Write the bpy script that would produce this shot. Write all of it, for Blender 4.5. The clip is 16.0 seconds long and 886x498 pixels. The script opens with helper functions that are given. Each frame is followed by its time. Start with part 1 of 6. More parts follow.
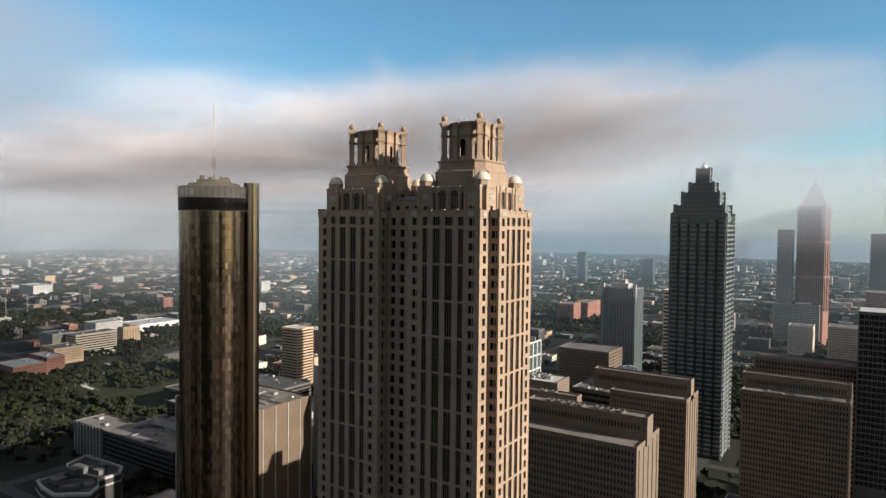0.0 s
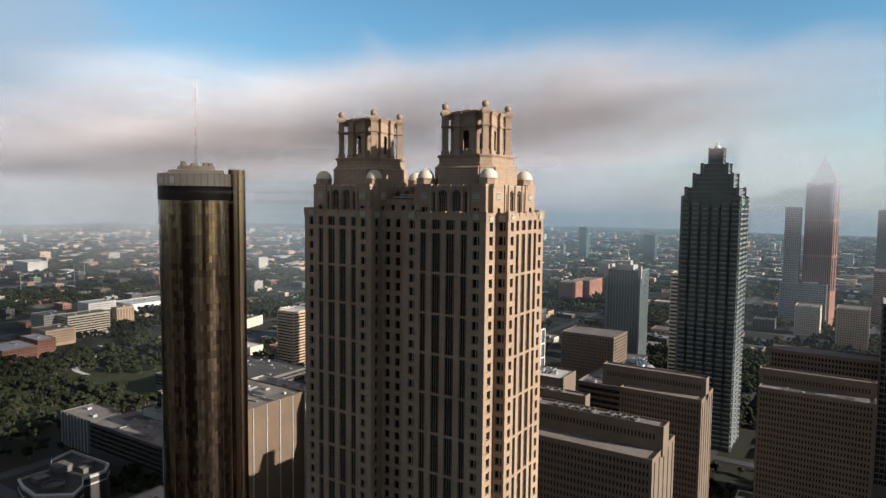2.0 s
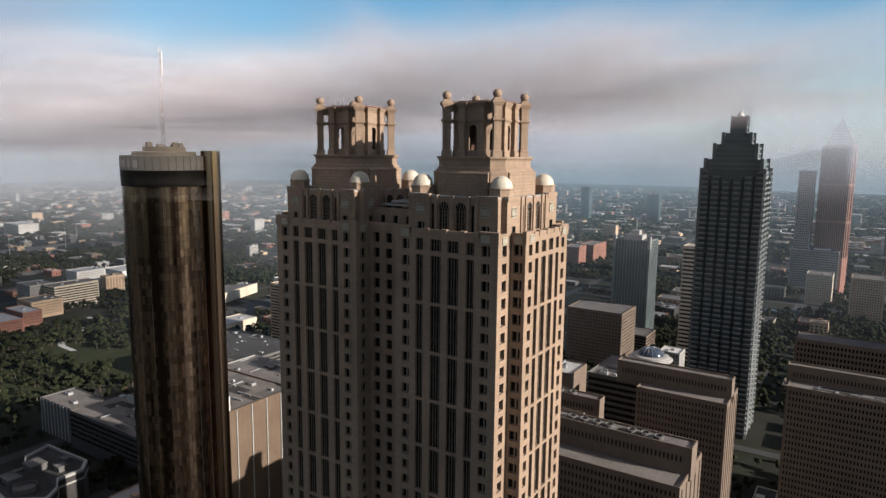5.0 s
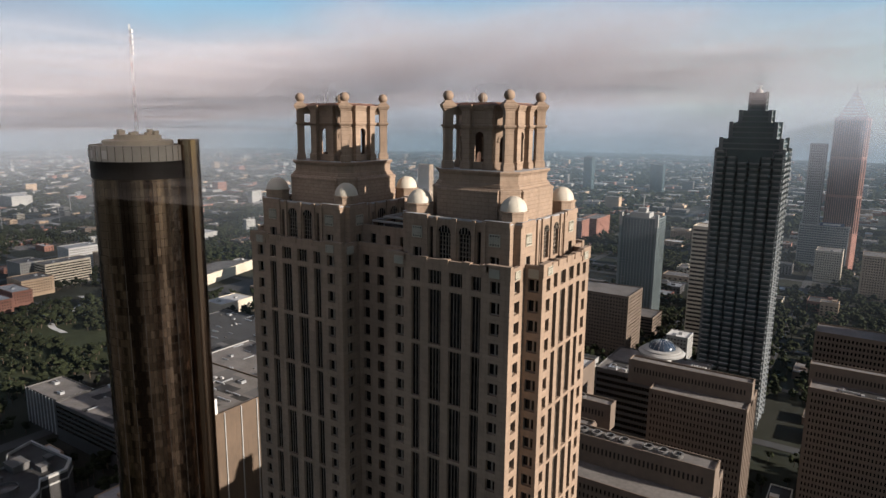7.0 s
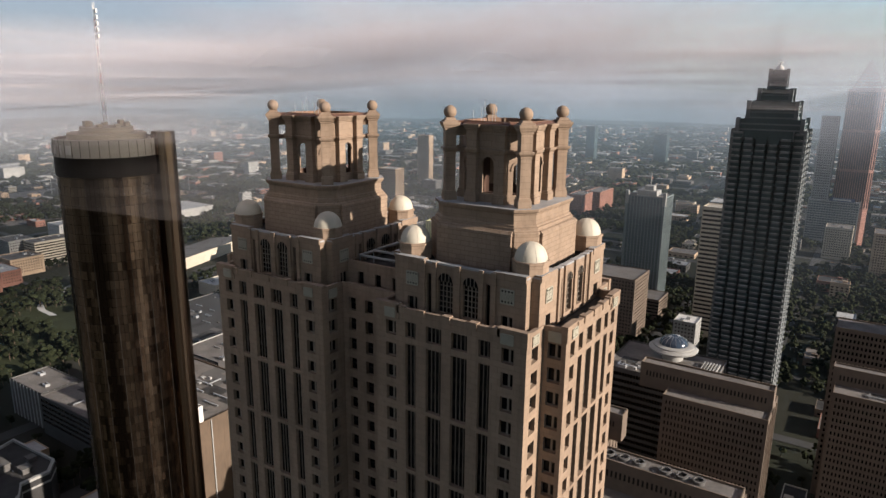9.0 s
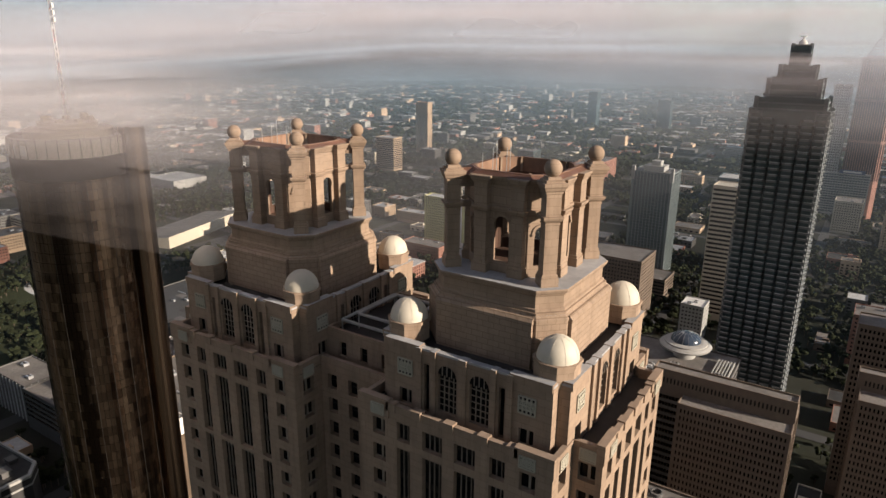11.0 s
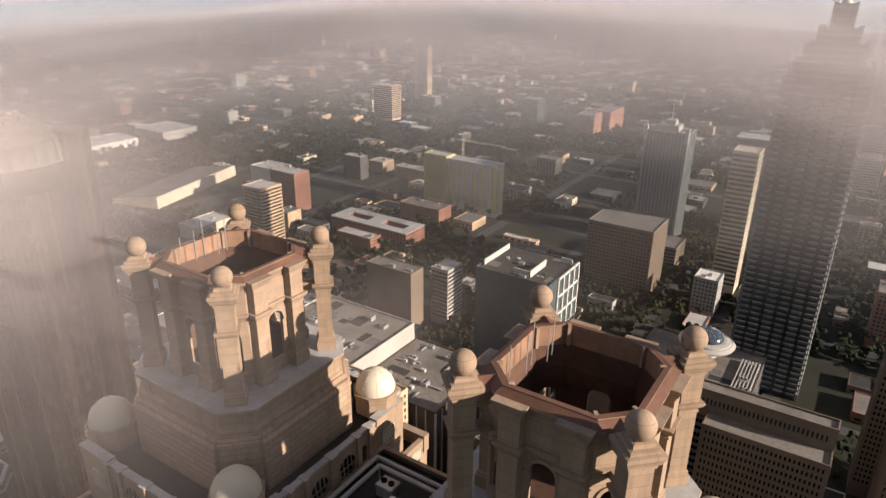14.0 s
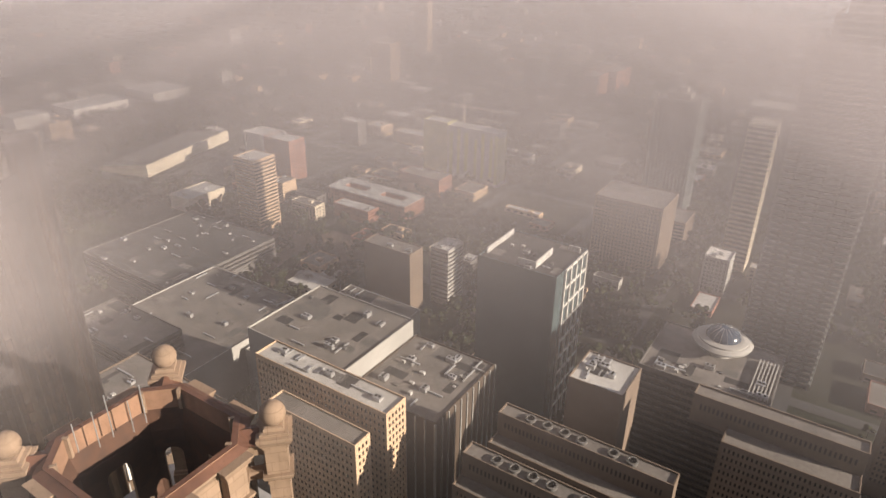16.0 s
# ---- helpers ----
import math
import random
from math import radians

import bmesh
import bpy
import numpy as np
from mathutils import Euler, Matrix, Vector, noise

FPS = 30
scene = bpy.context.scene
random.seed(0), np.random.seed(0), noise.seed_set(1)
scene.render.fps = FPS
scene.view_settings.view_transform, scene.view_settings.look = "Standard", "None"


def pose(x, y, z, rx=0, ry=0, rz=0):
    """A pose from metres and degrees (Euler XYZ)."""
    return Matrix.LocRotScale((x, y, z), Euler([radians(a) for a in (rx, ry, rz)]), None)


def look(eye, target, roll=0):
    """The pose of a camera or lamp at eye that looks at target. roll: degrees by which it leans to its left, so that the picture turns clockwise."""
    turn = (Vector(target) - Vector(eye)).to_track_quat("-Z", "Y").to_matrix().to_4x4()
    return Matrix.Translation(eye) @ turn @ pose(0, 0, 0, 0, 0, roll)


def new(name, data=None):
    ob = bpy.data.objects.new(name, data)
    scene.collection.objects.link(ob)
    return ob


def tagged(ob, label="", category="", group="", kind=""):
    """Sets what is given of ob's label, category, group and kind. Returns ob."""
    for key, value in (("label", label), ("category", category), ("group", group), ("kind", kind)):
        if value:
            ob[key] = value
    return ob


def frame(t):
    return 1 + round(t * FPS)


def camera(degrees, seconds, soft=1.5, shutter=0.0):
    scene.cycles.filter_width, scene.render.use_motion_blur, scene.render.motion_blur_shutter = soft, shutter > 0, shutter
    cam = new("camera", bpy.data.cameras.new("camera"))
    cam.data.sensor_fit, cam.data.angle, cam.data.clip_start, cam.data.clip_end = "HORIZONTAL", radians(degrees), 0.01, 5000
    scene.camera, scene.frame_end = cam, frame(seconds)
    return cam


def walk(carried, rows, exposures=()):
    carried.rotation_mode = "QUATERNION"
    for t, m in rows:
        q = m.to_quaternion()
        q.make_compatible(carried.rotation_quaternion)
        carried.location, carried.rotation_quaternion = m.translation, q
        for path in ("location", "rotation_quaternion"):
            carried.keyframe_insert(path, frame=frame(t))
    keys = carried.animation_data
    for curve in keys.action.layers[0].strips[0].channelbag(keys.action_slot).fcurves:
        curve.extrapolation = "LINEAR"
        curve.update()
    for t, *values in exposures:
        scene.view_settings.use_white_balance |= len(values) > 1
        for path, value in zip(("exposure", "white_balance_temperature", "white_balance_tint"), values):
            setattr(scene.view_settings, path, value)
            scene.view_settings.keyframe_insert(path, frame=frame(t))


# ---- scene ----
cam = camera(67.2, 16.0)
METRES, EYE, TILT, LEAN, TURN = 226.0, 200.0, 0.0, 0.0, 33.3
ROWS = [
    (0.0, 0.0, 0.0, 0.0, 0.02, -2.05, -0.63),
    (0.5, -0.0006, 0.0296, 0.0105, -0.02, -2.63, -0.62),
    (1.0, -0.0012, 0.0582, 0.0208, -0.03, -3.22, -0.63),
    (1.5, -0.0016, 0.0862, 0.0307, -0.03, -3.82, -0.64),
    (2.0, -0.0018, 0.1149, 0.0408, -0.01, -4.43, -0.63),
    (2.5, -0.0025, 0.1438, 0.051, -0.02, -5.05, -0.64),
    (3.0, -0.0028, 0.1728, 0.0611, -0.02, -5.67, -0.63),
    (3.5, -0.003, 0.2019, 0.071, -0.03, -6.3, -0.62),
    (4.0, -0.0033, 0.2308, 0.0813, -0.04, -6.95, -0.6),
    (6.5, -0.0041, 0.3764, 0.1306, -0.0, -10.33, -0.62),
    (7.0, -0.0043, 0.4059, 0.1409, 0.0, -11.06, -0.6),
    (7.5, -0.0045, 0.4329, 0.1502, 0.01, -11.72, -0.6),
    (8.0, -0.0047, 0.4624, 0.1603, 0.01, -12.42, -0.59),
    (8.5, -0.0049, 0.4924, 0.1704, -0.01, -13.14, -0.59),
    (9.0, -0.0051, 0.522, 0.1805, 0.0, -13.89, -0.59),
    (11.5, -0.0069, 0.6711, 0.2319, -0.1, -17.82, -0.57),
    (12.0, -0.0071, 0.7012, 0.2421, -0.1, -18.63, -0.57),
    (12.5, -0.0073, 0.7314, 0.2522, -0.09, -19.46, -0.61),
    (13.0, -0.0074, 0.7612, 0.2623, -0.07, -20.29, -0.59),
    (13.5, -0.0077, 0.7912, 0.2724, -0.07, -21.22, -0.64),
    (14.0, -0.008, 0.8219, 0.2823, -0.04, -22.17, -0.66),
    (14.5, -0.008, 0.8526, 0.292, -0.03, -23.09, -0.67),
    (15.0, -0.0081, 0.8832, 0.3022, -0.01, -24.05, -0.65),
    (15.5, -0.0092, 0.915, 0.3113, -0.03, -25.04, -0.69),
    (16.0, -0.0095, 0.9473, 0.3198, 0.0, -26.07, -0.75),
]
walk(cam, [(t, pose(0, 0, EYE, TILT, LEAN, TURN) @ pose(METRES * x, METRES * y, METRES * z, 90 + pitch, roll, yaw)) for t, x, y, z, yaw, pitch, roll in ROWS],
     [(0.0, 1.10, 6200, 5), (4.0, 0.97, 6050, 8), (9.0, 0.90, 6200, 9), (12.0, 1.02, 6700, 10), (13.5, 1.12, 6700, 11), (14.5, 1.20, 6680, 11), (16.0, 1.05, 6750, 10)])
scene.cycles.transparent_max_bounces = 40

# ---- light ----
SUN_EL, SUN_AZ = 18.5, 8.0          # degrees; azimuth from +x towards +y
world = bpy.data.worlds.new("sky")
scene.world = world
world.use_nodes = True
wn = world.node_tree.nodes
sky = wn.new("ShaderNodeTexSky")
sky.sky_type = "NISHITA"
sky.sun_disc = False
sky.sun_elevation = radians(SUN_EL)
sky.sun_rotation = radians(90 - SUN_AZ)
sky.air_density, sky.dust_density, sky.ozone_density = 1.0, 0.4, 1.6
wn["Background"].inputs["Strength"].default_value = 0.0275
wl = world.node_tree.links.new
# low cloud round the horizon, thinning upwards
w_co = wn.new("ShaderNodeTexCoord").outputs["Generated"]
w_sep = wn.new("ShaderNodeSeparateXYZ")
wl(w_co, w_sep.inputs[0])
w_map = wn.new("ShaderNodeMapping")
w_map.inputs["Scale"].default_value = (1.0, 1.0, 2.2)
wl(w_co, w_map.inputs["Vector"])
w_noise = wn.new("ShaderNodeTexNoise")
w_noise.inputs["Scale"].default_value, w_noise.inputs["Detail"].default_value, w_noise.inputs["Roughness"].default_value = 2.3, 4.0, 0.45
w_noise.inputs["Distortion"].default_value = 0.15
wl(w_map.outputs[0], w_noise.inputs["Vector"])
w_lift = wn.new("ShaderNodeMath")          # height plus billows
w_lift.operation = "MULTIPLY_ADD"
w_lift.inputs[1].default_value, w_lift.inputs[2].default_value = -0.34, 0.17
wl(w_noise.outputs["Fac"], w_lift.inputs[0])
w_sum = wn.new("ShaderNodeMath")
w_across = wn.new("ShaderNodeVectorMath")  # the bank stands higher on the western side
w_across.operation = "DOT_PRODUCT"
w_across.inputs[1].default_value = (0.2 * math.cos(radians(TURN)), 0.2 * math.sin(radians(TURN)), 1.0)
wl(w_co, w_across.inputs[0])
wl(w_across.outputs["Value"], w_sum.inputs[0])
wl(w_lift.outputs[0], w_sum.inputs[1])
w_mask = wn.new("ShaderNodeMapRange")
w_mask.interpolation_type = "SMOOTHSTEP"
for i, v in enumerate((0.04, 0.23, 0.88, 0.0)):
    w_mask.inputs[i + 1].default_value = v
wl(w_sum.outputs[0], w_mask.inputs[0])
w_tone = wn.new("ShaderNodeMapRange")
w_tone.interpolation_type = "SMOOTHSTEP"
for i, v in enumerate((-0.02, 0.12, 0.0, 1.0)):
    w_tone.inputs[i + 1].default_value = v
wl(w_sep.outputs[2], w_tone.inputs[0])
w_cloud = wn.new("ShaderNodeMix")
w_cloud.data_type = "RGBA"
w_cloud.inputs[6].default_value, w_cloud.inputs[7].default_value = (5.3, 6.0, 7.2, 1), (7.9, 8.5, 9.9, 1)
wl(w_tone.outputs[0], w_cloud.inputs[0])
w_mix = wn.new("ShaderNodeMix")
w_mix.data_type = "RGBA"
w_dot = wn.new("ShaderNodeVectorMath")     # the bank lies ahead of the walk; the sky behind is clear
w_dot.operation = "DOT_PRODUCT"
w_dot.inputs[1].default_value = (-math.sin(radians(TURN)), math.cos(radians(TURN)), 0.0)
wl(w_co, w_dot.inputs[0])
w_side = wn.new("ShaderNodeMapRange")
w_side.interpolation_type = "SMOOTHSTEP"
for i, v in enumerate((-0.35, 0.75, 0.0, 1.0)):
    w_side.inputs[i + 1].default_value = v
wl(w_dot.outputs["Value"], w_side.inputs[0])
w_both = wn.new("ShaderNodeMath")
w_both.operation = "MULTIPLY"
wl(w_mask.outputs[0], w_both.inputs[0])
wl(w_side.outputs[0], w_both.inputs[1])
wl(w_both.outputs[0], w_mix.inputs[0])
w_tint = wn.new("ShaderNodeMix")
w_tint.data_type, w_tint.blend_type = "RGBA", "MULTIPLY"
w_tint.inputs[0].default_value, w_tint.inputs[7].default_value = 1.0, (1.75, 2.4, 2.6, 1)
wl(sky.outputs[0], w_tint.inputs[6])
wl(w_tint.outputs[2], w_mix.inputs[6])
wl(w_cloud.outputs[2], w_mix.inputs[7])
w_back = wn.new("ShaderNodeMapRange")      # thin warm veil added over the unseen clear half, to warm shaded walls
w_back.interpolation_type = "SMOOTHSTEP"
for i, v in enumerate((-0.1, 0.6, 0.6, 0.0)):
    w_back.inputs[i + 1].default_value = v
wl(w_dot.outputs["Value"], w_back.inputs[0])
w_warm = wn.new("ShaderNodeMix")
w_warm.data_type = "RGBA"
w_warm.inputs[7].default_value = (4.2, 3.4, 3.3, 1)
wl(w_back.outputs[0], w_warm.inputs[0])
wl(w_mix.outputs[2], w_warm.inputs[6])
wl(w_warm.outputs[2], wn["Background"].inputs["Color"])
sun = new("sun", bpy.data.lights.new("sun", "SUN"))
sun.data.energy, sun.data.angle, sun.data.color = 5.0, radians(0.6), (1.0, 0.87, 0.74)
sun_to = Vector((math.cos(radians(SUN_EL)) * math.cos(radians(SUN_AZ)), math.cos(radians(SUN_EL)) * math.sin(radians(SUN_AZ)), math.sin(radians(SUN_EL))))
sun.matrix_world = look(sun_to * 900, (0, 0, 0))


# ---- materials ----
def mat(name, colour, rough=0.8, metal=0.0, vary=0.25, grain=0.6, coarse=0.04, bump=0.0, spec=0.4, island=0.0, rand=0.0, second=None, joints=None, soot=0.0):
    """A surface with coarse stains and fine grain; second: a colour for stains; joints: (width, height, gap) of stone courses; soot: strength of dark rain streaks."""
    m = bpy.data.materials.new(name)
    m.use_nodes = True
    n, link = m.node_tree.nodes, m.node_tree.links.new
    b = n["Principled BSDF"]
    b.inputs["Roughness"].default_value, b.inputs["Metallic"].default_value = rough, metal
    b.inputs["Specular IOR Level"].default_value = spec
    co = n.new("ShaderNodeTexCoord").outputs["Object"]

    def noise_tex(scale, detail):
        t = n.new("ShaderNodeTexNoise")
        t.inputs["Scale"].default_value, t.inputs["Detail"].default_value = scale, detail
        link(co, t.inputs["Vector"])
        return t.outputs["Fac"]

    def mixed(kind, fac, a, c):
        x = n.new("ShaderNodeMix")
        x.data_type, x.blend_type = "RGBA", kind
        for socket, value in ((x.inputs[0], fac), (x.inputs[6], a), (x.inputs[7], c)):
            if isinstance(value, (int, float)):
                socket.default_value = value
            elif isinstance(value, tuple):
                socket.default_value = (*value, 1)
            else:
                link(value, socket)
        return x.outputs[2]

    def ramp(fac, lo, hi):
        r = n.new("ShaderNodeMapRange")
        r.inputs[1].default_value, r.inputs[2].default_value = 0.3, 0.7
        r.inputs[3].default_value, r.inputs[4].default_value = lo, hi
        link(fac, r.inputs[0])
        return r.outputs[0]

    big, fine = noise_tex(coarse, 5), noise_tex(grain, 6)
    col = mixed("MIX", ramp(big, 0, 1), tuple(c * (1 - vary * 0.5) for c in colour), second or tuple(min(1, c * (1 + vary * 0.5)) for c in colour))
    col = mixed("MULTIPLY", 1.0, col, mixed("MIX", ramp(fine, 0, 1), (1 - vary * 0.6,) * 3, (1.0, 1.0, 1.0)))
    if joints:
        k = n.new("ShaderNodeTexBrick")
        k.inputs["Scale"].default_value = 1.0
        k.inputs["Brick Width"].default_value, k.inputs["Row Height"].default_value, k.inputs["Mortar Size"].default_value = joints
        k.inputs["Color1"].default_value, k.inputs["Color2"].default_value, k.inputs["Mortar"].default_value = (1, 1, 1, 1), (0.90, 0.89, 0.88, 1), (0.66, 0.63, 0.6, 1)
        s = n.new("ShaderNodeSeparateXYZ")
        link(co, s.inputs[0])
        add = n.new("ShaderNodeMath")
        link(s.outputs[0], add.inputs[0]), link(s.outputs[1], add.inputs[1])
        cmb = n.new("ShaderNodeCombineXYZ")
        link(add.outputs[0], cmb.inputs[0]), link(s.outputs[2], cmb.inputs[1])
        link(cmb.outputs[0], k.inputs["Vector"])
        col = mixed("MULTIPLY", 1.0, col, k.outputs["Color"])
    if soot:
        mp = n.new("ShaderNodeMapping")
        mp.inputs["Scale"].default_value = (0.9, 0.9, 0.09)
        link(co, mp.inputs["Vector"])
        t = n.new("ShaderNodeTexNoise")
        t.inputs["Scale"].default_value, t.inputs["Detail"].default_value, t.inputs["Roughness"].default_value = 1.0, 5.0, 0.6
        link(mp.outputs[0], t.inputs["Vector"])
        r = n.new("ShaderNodeMapRange")
        r.inputs[1].default_value, r.inputs[2].default_value, r.inputs[3].default_value, r.inputs[4].default_value = 0.5, 0.72, 0.0, soot
        link(t.outputs["Fac"], r.inputs[0])
        col = mixed("MULTIPLY", r.outputs[0], col, (0.45, 0.40, 0.36))
    if island or rand:
        src = n.new("ShaderNodeNewGeometry").outputs["Random Per Island"] if island else n.new("ShaderNodeObjectInfo").outputs["Random"]
        amount = island or rand
        r = n.new("ShaderNodeMapRange")
        r.inputs[3].default_value, r.inputs[4].default_value = 1 - amount, 1 + amount * 0.35
        link(src, r.inputs[0])
        h = n.new("ShaderNodeHueSaturation")
        link(r.outputs[0], h.inputs["Value"]), link(col, h.inputs["Color"])
        col = h.outputs["Color"]
    link(col, b.inputs["Base Color"])
    if bump:
        p = n.new("ShaderNodeBump")
        p.inputs["Strength"].default_value, p.inputs["Distance"].default_value = bump, 0.2
        link(fine, p.inputs["Height"])
        link(p.outputs[0], b.inputs["Normal"])
    r2 = ramp(fine, max(0.02, rough - 0.08), min(1, rough + 0.08))
    link(r2, b.inputs["Roughness"])
    return m


STONE = mat("limestone", (0.288, 0.205, 0.144), 0.85, vary=0.26, coarse=0.07, grain=0.7, bump=0.15, joints=(1.9, 1.0, 0.025), soot=0.35)
COURSED = mat("coursed_limestone", (0.303, 0.217, 0.153), 0.85, vary=0.26, coarse=0.08, grain=0.7, bump=0.15, joints=(1.6, 0.8, 0.045), soot=0.35)
CAPSTONE = mat("pale_capstone", (0.26, 0.19, 0.14), 0.8, vary=0.3, coarse=0.1, grain=0.8)
FLASHING = mat("weathered_flashing", (0.34, 0.335, 0.335), 0.6, vary=0.35, coarse=0.25, grain=1.5)
DOME = mat("painted_dome", (0.49, 0.435, 0.35), 0.6, vary=0.10, coarse=0.4, grain=2.0)
COPPER = mat("brown_roof_metal", (0.13, 0.062, 0.04), 0.6, vary=0.5, coarse=0.2, grain=1.5)
DARKROOF = mat("roof_membrane", (0.035, 0.033, 0.032), 0.9, vary=0.6, coarse=0.15, grain=0.9)
GLASS = mat("dark_glass", (0.008, 0.008, 0.009), 0.2, vary=0.3, spec=0.08, rand=0.5)
MULLION = mat("bronze_mullion", (0.25, 0.20, 0.155), 0.5, vary=0.15)
LATTICE = mat("green_lattice", (0.36, 0.33, 0.26), 0.7, vary=0.3)
def bronze_glass():
    """Mirror glass with reflections painted as upright dark and golden streaks, varied by pane."""
    m = mat("bronze_glass", (0.07, 0.045, 0.028), 0.25, metal=1.0, vary=0.3, coarse=0.05, grain=0.2, spec=0.5)
    n, link = m.node_tree.nodes, m.node_tree.links.new
    b = n["Principled BSDF"]
    co, geo = n.new("ShaderNodeTexCoord"), n.new("ShaderNodeNewGeometry")
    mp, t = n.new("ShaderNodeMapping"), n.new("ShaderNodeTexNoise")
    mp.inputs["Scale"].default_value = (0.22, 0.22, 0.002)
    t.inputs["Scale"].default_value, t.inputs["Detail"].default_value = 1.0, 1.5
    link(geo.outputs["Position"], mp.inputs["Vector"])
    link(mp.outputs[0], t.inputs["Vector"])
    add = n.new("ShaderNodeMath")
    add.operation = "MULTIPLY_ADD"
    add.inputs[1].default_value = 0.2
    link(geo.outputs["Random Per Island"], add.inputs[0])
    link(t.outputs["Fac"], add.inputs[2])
    # reflected bright and dark bands, put into the base colour
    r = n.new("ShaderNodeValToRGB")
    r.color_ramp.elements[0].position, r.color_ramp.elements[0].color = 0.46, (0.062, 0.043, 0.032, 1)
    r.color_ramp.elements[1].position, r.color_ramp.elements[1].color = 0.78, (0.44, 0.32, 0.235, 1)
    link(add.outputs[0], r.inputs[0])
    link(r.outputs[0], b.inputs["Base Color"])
    for k in list(b.inputs["Roughness"].links):
        m.node_tree.links.remove(k)
    b.inputs["Roughness"].default_value = 0.19
    return m


BRONZEDARK = mat("dark_bronze_band", (0.018, 0.015, 0.013), 0.5, vary=0.3, spec=0.15)
BRONZE = bronze_glass()
CREAM = mat("cream_panel", (0.52, 0.45, 0.35), 0.5, vary=0.2)
WHITE = mat("white_paint", (0.60, 0.575, 0.54), 0.6, vary=0.15, coarse=0.1)
STEEL = mat("galvanised_steel", (0.45, 0.45, 0.45), 0.4, metal=0.6, vary=0.2)
REDSTEEL = mat("red_mast_paint", (0.35, 0.08, 0.05), 0.6, vary=0.2)
SUNSTONE = mat("grey_granite", (0.135, 0.147, 0.15), 0.5, vary=0.3, coarse=0.05)
LEDGE = mat("pale_ledge", (0.36, 0.365, 0.355), 0.5, vary=0.25)
CONCRETE = mat("brown_concrete", (0.15, 0.112, 0.084), 0.85, vary=0.3, coarse=0.05, grain=0.4, bump=0.1)
TANPANEL = mat("tan_panel", (0.108, 0.075, 0.050), 0.8, vary=0.3, coarse=0.06, grain=0.4, bump=0.1, soot=0.4)
MARTWALL = mat("dark_brown_panel", (0.055, 0.039, 0.027), 0.8, vary=0.35, coarse=0.04, grain=0.3, bump=0.1)
CONCRETE2 = mat("grey_concrete", (0.105, 0.099, 0.094), 0.85, vary=0.3, coarse=0.05, grain=0.4, bump=0.1)
GRAVEL = mat("gravel_roof", (0.155, 0.14, 0.128), 0.95, vary=0.5, coarse=0.06, grain=0.6)
PALEROOF = mat("pale_roof", (0.40, 0.39, 0.375), 0.85, vary=0.35, coarse=0.05, grain=0.5)
BRICK = mat("red_brick", (0.26, 0.125, 0.09), 0.85, vary=0.3, coarse=0.05, grain=0.6)
TANBRICK = mat("tan_brick", (0.46, 0.33, 0.22), 0.85, vary=0.3, coarse=0.05, grain=0.6)
ROSEGRANITE = mat("red_granite", (0.26, 0.12, 0.088), 0.45, vary=0.2)
TEALGLASS = mat("teal_glass", (0.06, 0.085, 0.09), 0.15, vary=0.3, spec=0.6)
YELLOW = mat("yellow_sheathing", (0.50, 0.48, 0.20), 0.7, vary=0.3)
GREY = mat("grey_stucco", (0.32, 0.31, 0.29), 0.8, vary=0.3)
NAVY = mat("navy_sign_panel", (0.03, 0.05, 0.12), 0.5, vary=0.2)
BLUEDOME = mat("blue_dome_glass", (0.035, 0.05, 0.075), 0.2, vary=0.3)
ASPHALT = mat("asphalt", (0.048, 0.047, 0.047), 0.9, vary=0.4, coarse=0.02, grain=0.3)
FOLIAGE = mat("foliage", (0.022, 0.026, 0.012), 0.95, vary=0.5, coarse=0.01, grain=0.25, island=0.5, spec=0.1)
BARK = mat("bark", (0.09, 0.065, 0.045), 0.95, vary=0.4)
SPANDREL = mat("dark_spandrel", (0.06, 0.056, 0.053), 0.7, vary=0.35, coarse=0.05, grain=0.4)
EARTH = mat("bare_red_earth", (0.30, 0.15, 0.085), 0.95, vary=0.4, coarse=0.02, grain=0.1, spec=0.1)
# brown of the well, with the shade inside the lantern put into the colour
WELL = mat("shaded_well_lining", (0.075, 0.038, 0.024), 0.8, vary=0.5, coarse=0.3, grain=1.2)
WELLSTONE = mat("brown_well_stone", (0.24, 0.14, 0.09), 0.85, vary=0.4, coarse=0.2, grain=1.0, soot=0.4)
TERRACOTTA = mat("terracotta_roof", (0.42, 0.17, 0.10), 0.85, vary=0.3)


def ground_mat():
    m = mat("city_ground", (0.034, 0.040, 0.026), 0.95, vary=0.5, coarse=0.004, grain=0.03, second=(0.048, 0.044, 0.037), spec=0.1)
    return m


